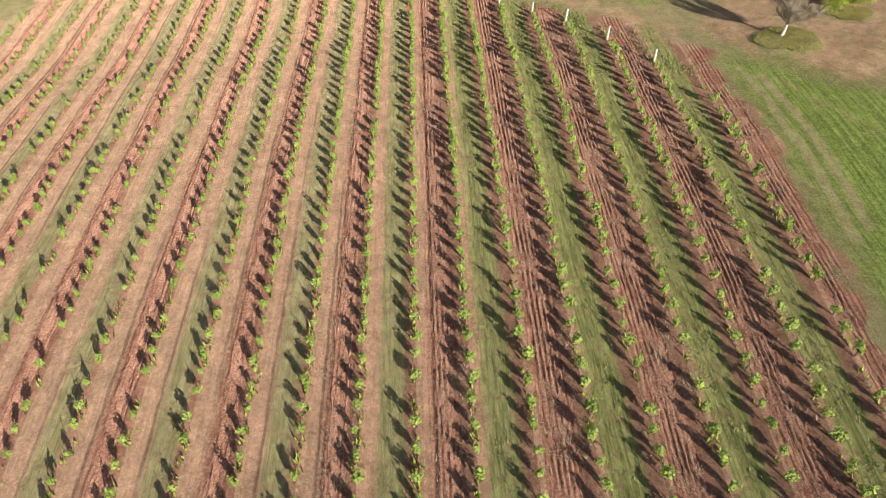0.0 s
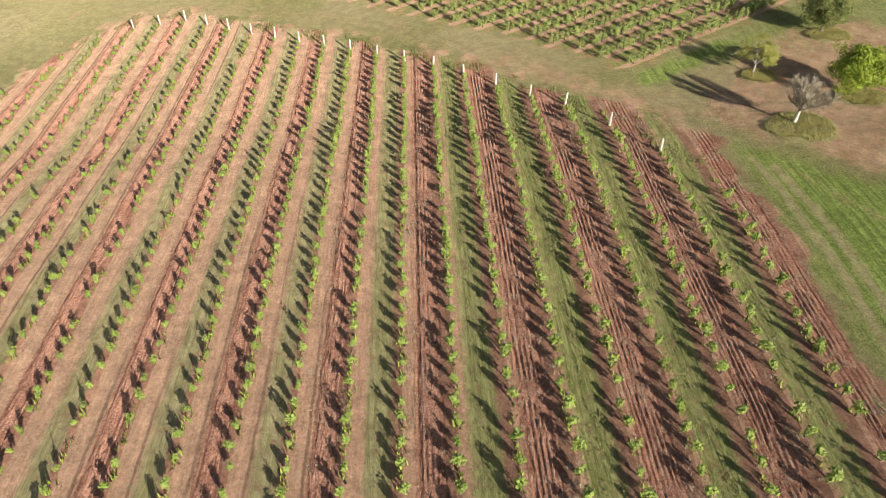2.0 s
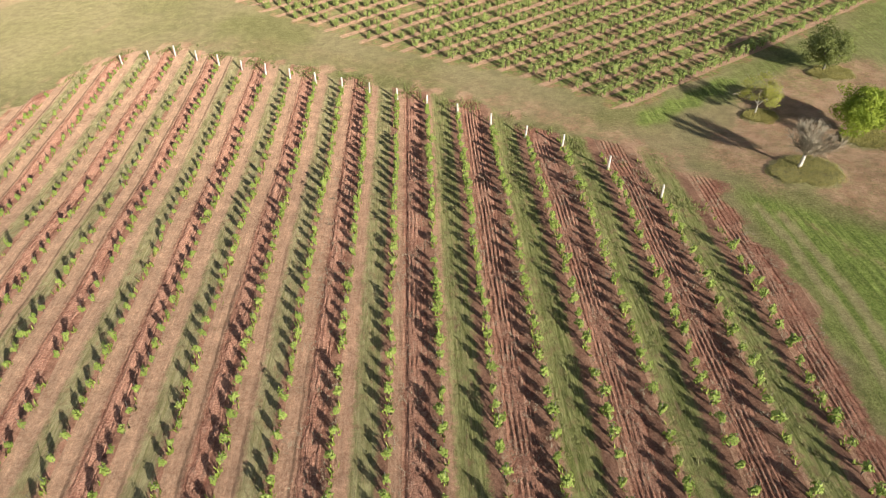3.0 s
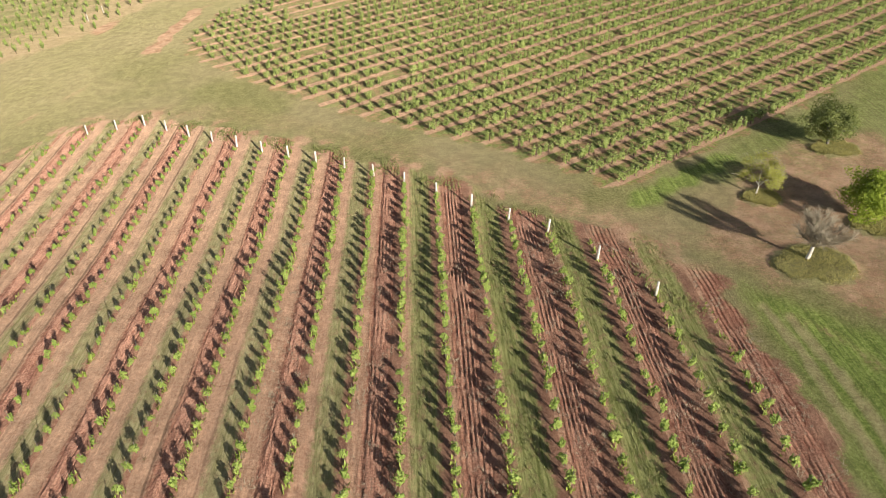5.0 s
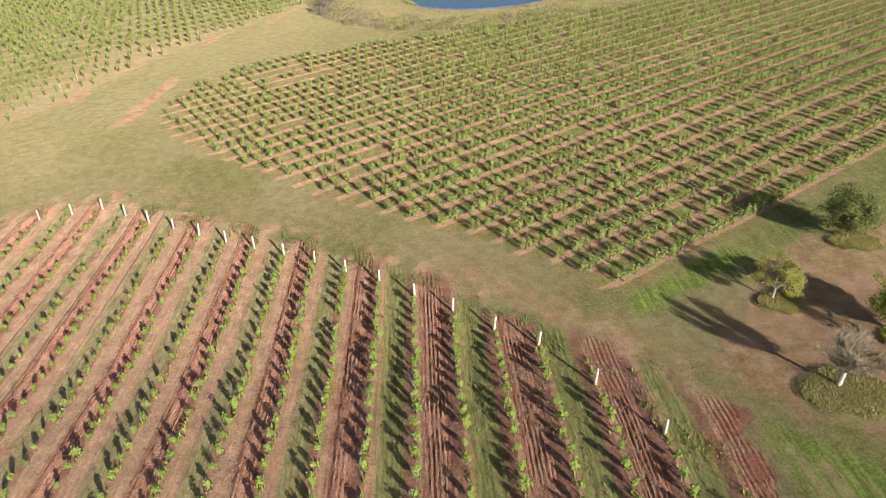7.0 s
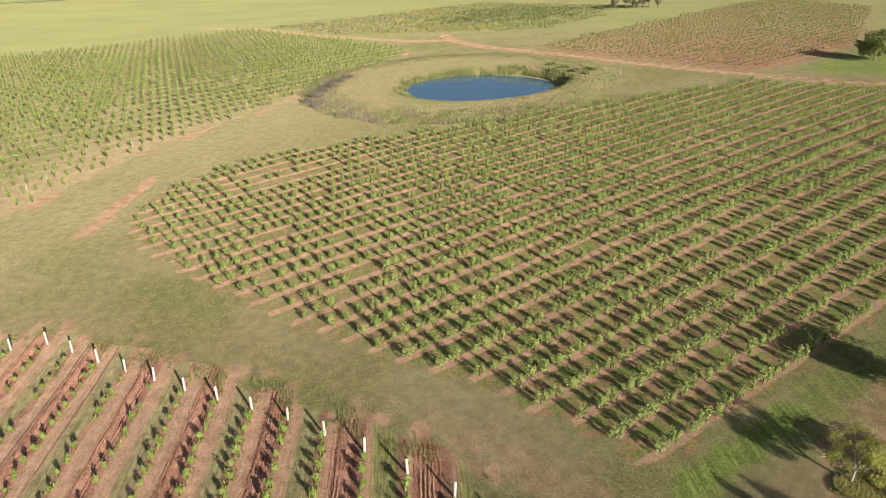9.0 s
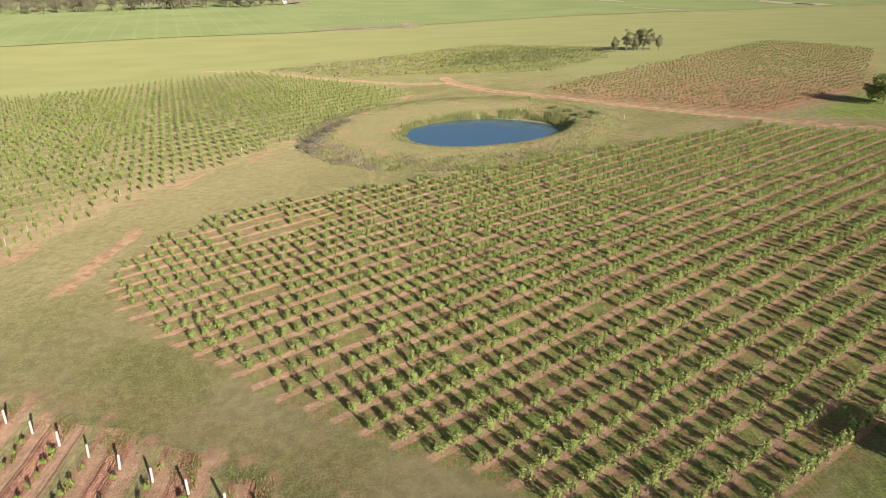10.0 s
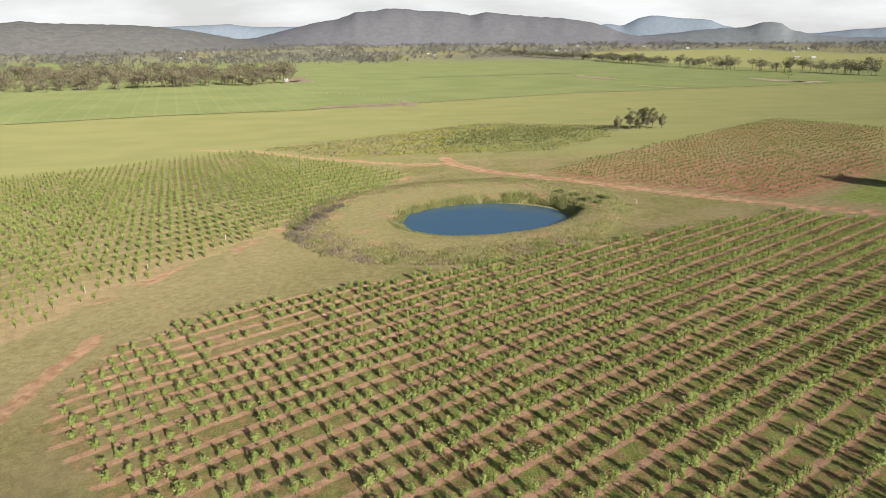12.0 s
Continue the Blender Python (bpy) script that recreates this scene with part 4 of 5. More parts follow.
def bare_tree(x, y, seed):
    """A leafless tree: short pale trunk, a vase of limbs, fans of fine upright twigs."""
    rng = np.random.RandomState(seed)
    root = new("bare_tree")
    root.matrix_basis = Matrix.Translation((x, y, spot(x, y) - 0.05))
    j = Joined()
    fork = Vector((0.12, 0.06, 1.2))
    j.add(tube([(0, 0, -0.1), (0.08, 0.02, 0.6), fork], [0.19, 0.15, 0.14], 9, False))
    part("trunk", j.mesh("trunk", bark_pale), root, "short pale trunk")
    j, q = Joined(), []
    for k in range(17):
        a = 2.4 * k + rng.uniform(-0.3, 0.3)
        out = rng.uniform(0.1, 1.5)
        d = Vector((math.cos(a) * out, math.sin(a) * out, 0.9)).normalized()
        pts = [fork]
        for i in range(4):
            d = (d + Vector(rng.normal(size=3)) * 0.16 + Vector((0, 0, 0.05))).normalized()
            pts.append(pts[-1] + d * rng.uniform(0.55, 0.80))
        j.add(tube(pts, [0.055, 0.038, 0.026, 0.018, 0.01], 5))
        for i in range(150):
            t = rng.uniform(0.9, 4.0)
            p = pts[int(t)].lerp(pts[min(int(t) + 1, 4)], t - int(t))
            e = (d * 0.4 + (p - fork).normalized() * 0.6 + Vector((0, 0, 0.25)) + Vector(rng.normal(size=3)) * 0.6).normalized()
            ln = rng.uniform(0.3, 0.95)
            side = e.cross(Vector(rng.normal(size=3))).normalized() * 0.014
            mid = p + e * ln * 0.5 + Vector(rng.normal(size=3)) * 0.05
            tip = p + e * ln + Vector((0, 0, 0.06))
            q += [[p - side, p + side, mid + side * 0.8, mid - side * 0.8], [mid - side * 0.8, mid + side * 0.8, tip + side * 0.4, tip - side * 0.4]]
            f = (e + Vector(rng.normal(size=3)) * 0.5).normalized() * ln * 0.5
            q += [[mid - side * 0.8, mid + side * 0.8, mid + f + side * 0.4, mid + f - side * 0.4]]
    part("limbs", j.mesh("limbs", bark_twig), root, "grey bare limbs")
    part("twig_haze", quads_mesh("twig_haze", np.array([[tuple(v) for v in w] for w in q]), bark_twig), root, "mass of fine grey twigs")
    return tagged(root, "leafless grey tree with a pale trunk in long grass", "tree")


bare_tree(35.6, 57.3, 3)
tree("small_tree", 36.5, 68.3, 4.2, 0.42, bark_pale, leaf_yellow, 5200, 0.11, 7, "small thin tree with sparse yellow-green leaves", depth=5, trunk=0.10, fork=0.22, twigs=2)
tree("leafy_tree", 43.8, 62.4, 5.0, 0.75, bark_grey, leaf_bright, 13000, 0.18, 9, "dense round tree with bright green leaves", depth=3, trunk=0.16, fork=0.2, dome=(2.7, 2.7, 2.3))
tree("dark_tree", 47.8, 76.9, 4.9, 0.7, bark_grey, leaf_dark, 6500, 0.19, 12, "dark green leafy tree beside the vine rows", depth=3, trunk=0.16, fork=0.2, dome=(2.7, 2.5, 2.2))
tree("dark_tree", 121.0, 193.0, 6.5, 1.2, bark_grey, leaf_dark, 3600, 0.5, 15, "dark green tree in the grass beside the track", depth=3, trunk=0.25, fork=0.2, dome=(4.5, 4.0, 2.6))
for i, (dx, dy, h) in enumerate(((0, 0, 8.6), (3.6, 1.5, 7.6), (-4.8, -0.5, 5.6), (7.0, 0.2, 9.2), (10.0, 2.0, 8.4), (13.5, 1.0, 5.4), (5.4, 3.0, 8.0))):
    tree("gum_tree", 98.0 + dx, 312 + dy, h, 0.85, bark_grey, leaf_gum, 2600, 0.3, 60 + i, "grey-green gum tree of a small clump", depth=3, trunk=0.2, fork=0.25, dome=(h * 0.22, h * 0.22, h * 0.42), clumps=30)


def woods(name, places, heights, seed, material, label, leaves=55, blade=0.095, low=0.44):
    """A far wood: many crowns of loose clumps on short stems."""
    rng = np.random.RandomState(seed)
    shapes = []
    for k in range(7):
        c = rng.normal(size=(9, 3)) * (0.20, 0.20, 0.12) + (0, 0, low + 0.07 * (k % 3))
        shapes.append(np.concatenate([leaf_cloud(rng, c, [(0.22, 0.22, 0.15)], leaves, blade), stick(0.5, 0.02, (0.03, 0), -0.02)]))
    p = np.array(places)
    pl = np.column_stack([p, land(p[:, 0], p[:, 1])])
    n = len(p)
    ob = new(name, quads_mesh(name, scatter(shapes, pl, rng.uniform(0, 6.28, n), np.asarray(heights), rng.randint(0, 7, n)), material))
    return tagged(ob, label, "trees", kind="stuff")


rng_w = np.random.RandomState(77)
w_poly = [(-300, 640), (-225, 664), (-132, 722), (-112, 800), (-125, 980), (-320, 1000), (-560, 900), (-520, 640)]
w_try = np.column_stack([rng_w.uniform(-560, -100, 1500), rng_w.uniform(630, 1000, 1500)])
w_try = w_try[inside(w_poly, w_try[:, 0], w_try[:, 1]) > 0][:290]
w_front = [(-330, 640), (-292, 640), (-265, 655), (-240, 668), (-215, 690), (-190, 705), (-168, 722), (-145, 716), (-129, 720), (-112, 757)]
w_try = np.concatenate([w_try, np.array([(np.interp(s, range(10), [p[0] for p in w_front]) + rng_w.normal() * 5, np.interp(s, range(10), [p[1] for p in w_front]) + 8 + rng_w.normal() * 7) for s in np.linspace(0, 9, 44)])])
woods("woodland", w_try, rng_w.uniform(9, 23, len(w_try)), 78, leaf_wood, "grey-brown open woodland at the edge of green crops", 270, 0.068)
line = [(330, 2400), (430, 2040), (500, 1700), (481, 1443), (490, 1208), (507, 992), (560, 940), (575, 850), (590, 800), (640, 760)]
tl = []
for (ax, ay), (bx, by) in zip(line, line[1:]):
    for s in np.arange(0, 1, 5.0 / math.hypot(bx - ax, by - ay)):
        px, py = ax + (bx - ax) * s, ay + (by - ay) * s
        if waves(np.array(px), np.array(py), 130, 82) > -0.75 + 0.7 * rng_w.uniform() - 0.5 * (py > 1300):
            tl.append((px + rng_w.normal() * 6, py + rng_w.normal() * 9))
woods("tree_line", tl, rng_w.uniform(13, 24, len(tl)), 79, leaf_line, "dark line of gum trees along a far road", 190, 0.07, 0.5)
woods("lone_far_trees", [(13.9, 1640), (431, 770)], [22, 13], 80, leaf_dark, "lone dark trees standing in the crops")
vt = np.column_stack([rng_w.uniform(-1900, 2300, 5200), rng_w.uniform(1200, 3200, 5200)])
vt = vt[(vt[:, 1] + 0.10 * np.abs(vt[:, 0]) > 1350 + 650 * smooth(-150, 250, vt[:, 0])) & (waves(vt[:, 0], vt[:, 1], 330, 48) > -0.3)]
vt = vt[(np.abs(vt[:, 0]) < vt[:, 1] * 0.75) & (inside(PALE, vt[:, 0], vt[:, 1]) < 0)]
woods("valley_trees", vt, rng_w.uniform(13, 27, len(vt)), 81, leaf_valley_hazed, "scattered trees over the far valley floor, paled by painted haze", 26, 0.15, 0.3)


# ---- hills ----
def hill(name, dist, depth, heights, hazed_a, hazed_b, label, seed):
    """A ridge across the view: heights by bearing (degrees to the right of the valley's axis)."""
    # the two colours are greyed and blued: distance haze is painted into them
    n = Nodes(name + "_hazed_cover")
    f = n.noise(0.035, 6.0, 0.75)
    n.surface(n.mix(n.step(f, 0.35, 0.65), hazed_a, hazed_b), 1.0, n.bump(n.noise(0.03, 6.0, 0.75), 0.25, 8.0), 0.0)
    b = np.linspace(-42, 42, 260)
    hs = np.interp(b, *zip(*heights))
    hs = hs + 2.0 * waves(b * 30, b * 11, 9.0, seed) * np.clip(hs / 100, 0, 1)
    rows = 14
    v = []
    for r in range(rows):
        s = r / (rows - 1)
        prof = math.sin(s * math.pi * 0.5)
        rr = dist + depth * s
        for ang, h in zip(b, hs):
            x, y = 8 + rr * math.sin(radians(ang)), 56 + rr * math.cos(radians(ang))
            rough = float(waves(np.array(x), np.array(y), 420, seed)) * 0.03 * h * prof * (1 - s)
            gully = float(waves(np.array(x), np.array(y), 150, seed + 1)) * 0.05 * h * prof * (1 - s)
            v.append((x, y, -25 + (h + 25) * prof + rough + gully))
    w = len(b)
    fcs = [(i * w + k, i * w + k + 1, (i + 1) * w + k + 1, (i + 1) * w + k) for i in range(rows - 1) for k in range(w - 1)]
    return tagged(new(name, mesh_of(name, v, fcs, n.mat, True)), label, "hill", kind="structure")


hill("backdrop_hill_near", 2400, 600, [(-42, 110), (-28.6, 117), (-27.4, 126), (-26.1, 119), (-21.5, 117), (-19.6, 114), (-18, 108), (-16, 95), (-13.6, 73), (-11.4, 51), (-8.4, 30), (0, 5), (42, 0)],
     (0.19, 0.198, 0.196), (0.25, 0.247, 0.238), "low wooded ridge, grey-green with painted haze", 91)
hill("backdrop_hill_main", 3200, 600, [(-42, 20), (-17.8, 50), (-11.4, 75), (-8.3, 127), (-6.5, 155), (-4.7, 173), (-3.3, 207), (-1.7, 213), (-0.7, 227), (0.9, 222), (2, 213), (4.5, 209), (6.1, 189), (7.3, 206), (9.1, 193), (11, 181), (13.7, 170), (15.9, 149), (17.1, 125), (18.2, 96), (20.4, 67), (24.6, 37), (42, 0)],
     (0.19, 0.196, 0.225), (0.228, 0.229, 0.252), "broad wooded hill with a long crest, greyed by painted haze", 93)
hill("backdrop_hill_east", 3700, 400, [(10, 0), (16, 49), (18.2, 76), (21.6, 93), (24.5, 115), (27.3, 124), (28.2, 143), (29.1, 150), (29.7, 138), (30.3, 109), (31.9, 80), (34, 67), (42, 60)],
     (0.205, 0.23, 0.255), (0.245, 0.265, 0.285), "small pointed hill, greyed by painted haze", 97)
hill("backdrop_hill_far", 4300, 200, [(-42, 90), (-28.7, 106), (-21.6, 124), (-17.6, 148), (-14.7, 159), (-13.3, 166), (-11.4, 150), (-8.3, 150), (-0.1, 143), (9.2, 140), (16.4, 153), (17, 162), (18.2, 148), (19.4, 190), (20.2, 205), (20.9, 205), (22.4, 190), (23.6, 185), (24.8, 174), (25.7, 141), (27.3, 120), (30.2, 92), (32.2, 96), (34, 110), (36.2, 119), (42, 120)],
     (0.235, 0.29, 0.365), (0.27, 0.325, 0.40), "mountains on the skyline, painted pale blue as haze", 95)


# ---- grass, reeds, clods ----
def tufts(rng, places, height, width, blades=3, droop=0.5):
    """Tufts of a few tapering blades: (n * blades, 4, 3)."""
    n = len(places)
    out = []
    for k in range(blades):
        a = rng.uniform(0, 6.283, n)
        h = height * rng.uniform(0.6, 1.3, n)
        w = width * rng.uniform(0.7, 1.3, n)
        lean = droop * h * rng.uniform(0.2, 1.0, n)
        dx, dy = np.cos(a), np.sin(a)
        base = places + np.column_stack([dx * w * 0.3, dy * w * 0.3, np.full(n, -0.03)])
        side = np.column_stack([-dy, dx, np.zeros(n)]) * w[:, None] * 0.5
        tip = base + np.column_stack([dx * lean, dy * lean, h])
        out.append(np.stack([base - side, base + side, tip + side * 0.25, tip - side * 0.25], 1))
    return np.concatenate(out)


def lumps(rng, places, size):
    """Small broken lumps of earth, five faces each."""
    n = len(places)
    s = size * rng.uniform(0.5, 1.5, n)
    a = rng.uniform(0, 6.283, n)
    base, top = [], []
    for k in range(4):
        b = a + k * 1.571 + rng.normal(size=n) * 0.25
        r = s * rng.uniform(0.7, 1.2, n)
        base.append(places + np.column_stack([np.cos(b) * r, np.sin(b) * r, -0.04 + 0 * s]))
        r2 = r * rng.uniform(0.35, 0.75, n)
        top.append(places + np.column_stack([np.cos(b) * r2, np.sin(b) * r2, s * rng.uniform(0.5, 1.0, n)]))
    q = [np.stack([base[k], base[(k + 1) % 4], top[(k + 1) % 4], top[k]], 1) for k in range(4)]
    q.append(np.stack(top, 1))
    return np.concatenate(q)


grass_olive = leaf_material("olive_grass_blade", (0.20, 0.185, 0.075), (0.36, 0.325, 0.155), 0.1, 0.25)
grass_green = leaf_material("green_grass_blade", (0.17, 0.19, 0.055), (0.36, 0.37, 0.135), 0.12, 0.3)
grass_lawn = leaf_material("lawn_blade", (0.15, 0.19, 0.04), (0.35, 0.39, 0.12), 0.12, 0.3)
grass_bank = leaf_material("bank_grass_blade", (0.29, 0.265, 0.12), (0.46, 0.41, 0.21), 0.25, 0.1)
marsh = leaf_material("marsh_plant", (0.13, 0.155, 0.055), (0.27, 0.29, 0.115), 0.1, 0.2)
grass_tall = leaf_material("long_yellow_grass", (0.27, 0.25, 0.075), (0.52, 0.46, 0.17), 0.2, 0.6)
grass_flower = leaf_material("yellow_flower_head", (0.33, 0.31, 0.06), (0.55, 0.50, 0.11), 0.2, 0.3)
dead_stalk = leaf_material("dead_stalk", (0.31, 0.25, 0.175), (0.48, 0.39, 0.29), 0.25, 0.3)
reed = leaf_material("reed_blade", (0.25, 0.27, 0.095), (0.46, 0.46, 0.20), 0.3, 0.3)
dry_grass = leaf_material("dry_pink_grass", (0.30, 0.245, 0.165), (0.50, 0.42, 0.30), 0.2, 0.3)
weed_leaf = leaf_material("row_weed_leaf", (0.20, 0.26, 0.035), (0.40, 0.46, 0.10), 0.2, 0.5)
crumb = plain_material("tan_crumb", (0.27, 0.18, 0.12), (0.46, 0.335, 0.235), 5.0, 0.95)
clod = plain_material("red_clod", (0.20, 0.095, 0.065), (0.37, 0.21, 0.155), 5.0, 0.95)


def sward():
    rng = np.random.RandomState(301)
    # between the rows of the young block: grass and broken earth by turns
    n = 150000
    x, y = rng.uniform(-48, 28, n), rng.uniform(2, 97, n)
    u = row_u(x, y)
    d = np.abs(u - np.round(u)) * ROW_STEP
    odd = np.mod(np.floor(u), 2) == 1
    ins = inside(F1, x, y) > 0.3 + 0.9 * waves(x, y, 5, 40)
    east = smooth(-9, 10, x)
    at = u - np.floor(u) + 0.05 * waves(x, y, 3, 41) + 0.03 * rng.normal(size=n)
    mid = (at > 0.40 - 0.29 * east) & (at < 0.85 - 0.11 * east)
    keep = odd & mid & ins & (rng.uniform(size=n) < (0.62 + 0.35 * waves(x, y, 5, 42)) * (0.18 + 0.82 * east))
    lean_green = rng.uniform(size=n) < np.clip((x + 10) / 30, 0.05, 0.85)
    for name, sel, mat, label in (("sward_tufts", keep & ~lean_green, grass_olive, "short olive grass between the vine rows"), ("green_tufts", keep & lean_green, grass_green, "short green grass between the vine rows")):
        ob = new(name, quads_mesh(name, tufts(rng, on_land(x[sel], y[sel]), 0.08 + 0.09 * east[sel], 0.034, 4, 1.2), mat))
        tagged(ob, label, "grass", kind="stuff")
    t = ins & ~odd & (d > 0.35) & (rng.uniform(size=n) < np.where(mid, 0.09, 0.03))
    ob = new("earth_clods", quads_mesh("earth_clods", lumps(rng, on_land(x[t], y[t]), 0.048), clod))
    tagged(ob, "broken red clods on the tilled strips", "clods", kind="stuff")
    # weeds along the vine rows, and straw on the ridged strips
    n = 20000
    k = rng.randint(0, 24, n)
    y = rng.uniform(2, 96, n)
    x = row_x(-k, y) + rng.normal(size=n) * 0.13
    keep = (inside(F1, x, y) > 1.5) & (waves(x, y, 2.2, 58) + 0.5 * waves(x, y, 9, 59) > -0.3 + 0.5 * smooth(-5, 12, x) + 0.7 * smooth(-8, -22, x))
    ob = new("row_weeds", quads_mesh("row_weeds", tufts(rng, on_land(x[keep], y[keep]), 0.26, 0.12, 2, 0.8), weed_leaf))
    tagged(ob, "low yellow-green weeds along the young vine rows", "weeds", kind="stuff")
    n = 16000
    x, y = rng.uniform(-10, 28.5, n), rng.uniform(8, 66, n)
    u = row_u(x, y)
    keep = (np.mod(np.floor(u), 2) == 0) & (inside(F1, x, y) > 0) & (waves(x, y, 4, 57) + 0.8 * waves(x, y, 1.3, 56) > 0.2)
    ob = new("straw", quads_mesh("straw", tufts(rng, on_land(x[keep], y[keep]), 0.17, 0.035, 5, 1.9), dry_grass))
    tagged(ob, "dry pale straw lying on the ridged strips", "straw", kind="stuff")
    # crumbs of earth about the tree islands and at the ends of the rows
    n = 26000
    x, y = rng.uniform(-40, 60, n), rng.uniform(44, 98, n)
    yard_in = inside([(28, 58), (31, 66), (38, 74), (52, 80), (60, 74), (60, 50), (47, 44), (36, 51)], x, y) + 1.5 * waves(x, y, 6, 9)
    for (mx, my), ra, rb in MOUNDS:
        yard_in = np.where(np.hypot((x - mx) / ra, (y - my) / rb) < 1.0, -9, yard_in)
    edge = inside(F1, x, y)
    keep = (yard_in > 0) | ((edge > -3.5) & (edge < 0.5) & (x < 27) & (waves(x, y, 5, 37) > 0.1) & (rng.uniform(size=n) < 0.8))
    ob = new("earth_crumbs", quads_mesh("earth_crumbs", lumps(rng, on_land(x[keep], y[keep]), 0.05), crumb))
    tagged(ob, "crumbs of tan earth on trodden ground", "clods", kind="stuff")
    # lawn and verge
    n = 32000
    x, y = rng.uniform(20, 56, n), rng.uniform(6, 80, n)
    f = inside(F1, x, y) < -0.3
    g2 = inside(F2, x, y) < 0
    yard = np.hypot((x - 42) / 13, (y - 64) / 13) < 1
    keep = f & g2 & (x > 27.5 + 0.6 * waves(x, y, 5, 51)) & (y < 57 - 0.6 * (x - 28)) & ~yard
    cut = np.minimum(along(RUT_A, x, y), along(RUT_B, x, y)) > 0.4
    keep &= cut & (along(RUT_C, x, y) > 0.5)
    ob = new("lawn_tufts", quads_mesh("lawn_tufts", tufts(rng, on_land(x[keep], y[keep]), 0.08, 0.05, 3, 1.0), grass_lawn))
    tagged(ob, "rough green grass beside the young block", "grass", kind="stuff")
    # the lane and the ground about the trees: short olive grass in patches
    n = 60000
    x, y = rng.uniform(-48, 62, n), rng.uniform(40, 150, n)
    keep = (inside(F1, x, y) < -0.2) & (inside(F2, x, y) < -0.2) & (inside(F3, x, y) < -1) & (waves(x, y, 9, 52) + 0.6 * waves(x, y, 2.5, 53) > 0.15)
    keep &= (x > -50 + 0.1 * y) & ~((x > 27.5) & (y < 52))
    ob = new("lane_tufts", quads_mesh("lane_tufts", tufts(rng, on_land(x[keep], y[keep]), 0.08, 0.06, 3, 1.0), grass_olive))
    tagged(ob, "short trodden olive grass of the farm lane", "grass", kind="stuff")
    # rank green grass where the rows of the young block stop
    n = 7000
    x = rng.uniform(-42, 26, n)
    y = np.array([end_y(v) for v in x]) + 1.6 + rng.normal(size=n) * 1.0
    keep = waves(x, y, 6, 54) + 0.4 * waves(x, y, 2, 62) > 0.15
    ob = new("headland_grass", quads_mesh("headland_grass", tufts(rng, on_land(x[keep], y[keep]), 0.20, 0.05, 3, 0.7), grass_green))
    tagged(ob, "rank green grass at the ends of the vine rows", "grass", kind="stuff")
    # grass in the bearing block
    n = 34000
    x, y = rng.uniform(-34, 110, n), rng.uniform(70, 170, n)
    w = (-x * math.sin(F2_ANGLE) + y * math.cos(F2_ANGLE) - F2_SHIFT) / F2_STEP
    d = np.abs(w - np.round(w)) * F2_STEP
    keep = (inside(F2, x, y) > 0) & (d > 0.5) & (waves(x, y, 4, 60) > -0.3)
    ob = new("block_tufts", quads_mesh("block_tufts", tufts(rng, on_land(x[keep], y[keep]), 0.10, 0.06, 3, 0.9), grass_green))
    tagged(ob, "grass between the rows of leafy vines", "grass", kind="stuff")
    # long grass on the tree islands
    px, py = [], []
    for (mx, my), ra, rb in MOUNDS:
        a = rng.uniform(0, 6.283, 2200)
        r = np.sqrt(rng.uniform(0, 1, 2200)) * 0.96 * (1 + 0.10 * np.sin(3 * a + mx) + 0.07 * np.sin(7 * a + my))
        px.append(mx + np.cos(a) * r * ra)
        py.append(my + np.sin(a) * r * rb)
    px, py = np.concatenate(px), np.concatenate(py)
    ob = new("island_grass", quads_mesh("island_grass", tufts(rng, on_land(px, py), 0.14, 0.04, 3, 1.2), grass_tall))
    tagged(ob, "long yellow-green grass round the tree trunks", "grass", kind="stuff")
    # the pond's bank: short within, long and ragged along its foot
    n = 120000
    x, y = rng.uniform(-20, 62, n), rng.uniform(155, 240, n)
    b, p = ellipse(BERM_C, BERM_R, BERM_TURN, x, y), ellipse(POND_C, POND_R, POND_TURN, x, y)
    foot = smooth(0.62, 0.96, b + 0.05 * waves(x, y, 7, 63))
    west = smooth(14, -8, x + 0.25 * (y - 175) + 6 * waves(x, y, 10, 64))
    keep = (b < 1.0 + 0.03 * waves(x, y, 5, 43)) & (p > 1.12) & (rng.uniform(size=n) < 0.10 + 0.42 * foot * (0.7 + 0.5 * waves(x, y, 6, 44)) + 0.25 * smooth(1.6, 1.2, p))
    keep &= ~((x > 44) & (b > 0.9) & (rng.uniform(size=n) < 0.6))
    tint = waves(x, y, 9, 45) + 0.6 * waves(x, y, 2.5, 65) + 0.35 * rng.normal(size=n)
    pink = keep & (tint + 1.3 * west * foot > 0.95)
    lime = keep & ~pink & (tint + 0.5 * smooth(1.7, 1.2, p) < -0.1)
    high = 0.12 + 0.30 * foot * np.clip(0.8 + 0.5 * waves(x, y, 8, 66), 0.3, 1.4) * (1 - 0.6 * smooth(36, 48, x))
    for name, sel, mat, label in (("bank_grass", keep & ~pink & ~lime, grass_bank, "long straw-coloured grass on the bank of the pond"), ("green_bank_grass", lime, reed, "long green grass on the bank of the pond"), ("dry_bank_grass", pink, dead_stalk, "dead pinkish-brown grass on the bank of the pond")):
        ob = new(name, quads_mesh(name, tufts(rng, on_land(x[sel], y[sel]), high[sel], 0.17, 3, 0.7), mat))
        tagged(ob, label, "grass", kind="stuff")
    a = rng.uniform(0, 6.283, 9000)
    r = 1.06 + np.abs(rng.normal(size=9000)) * 0.07
    u, v = POND_R[0] * r * np.cos(a), POND_R[1] * r * np.sin(a)
    x = POND_C[0] + u * math.cos(POND_TURN) - v * math.sin(POND_TURN)
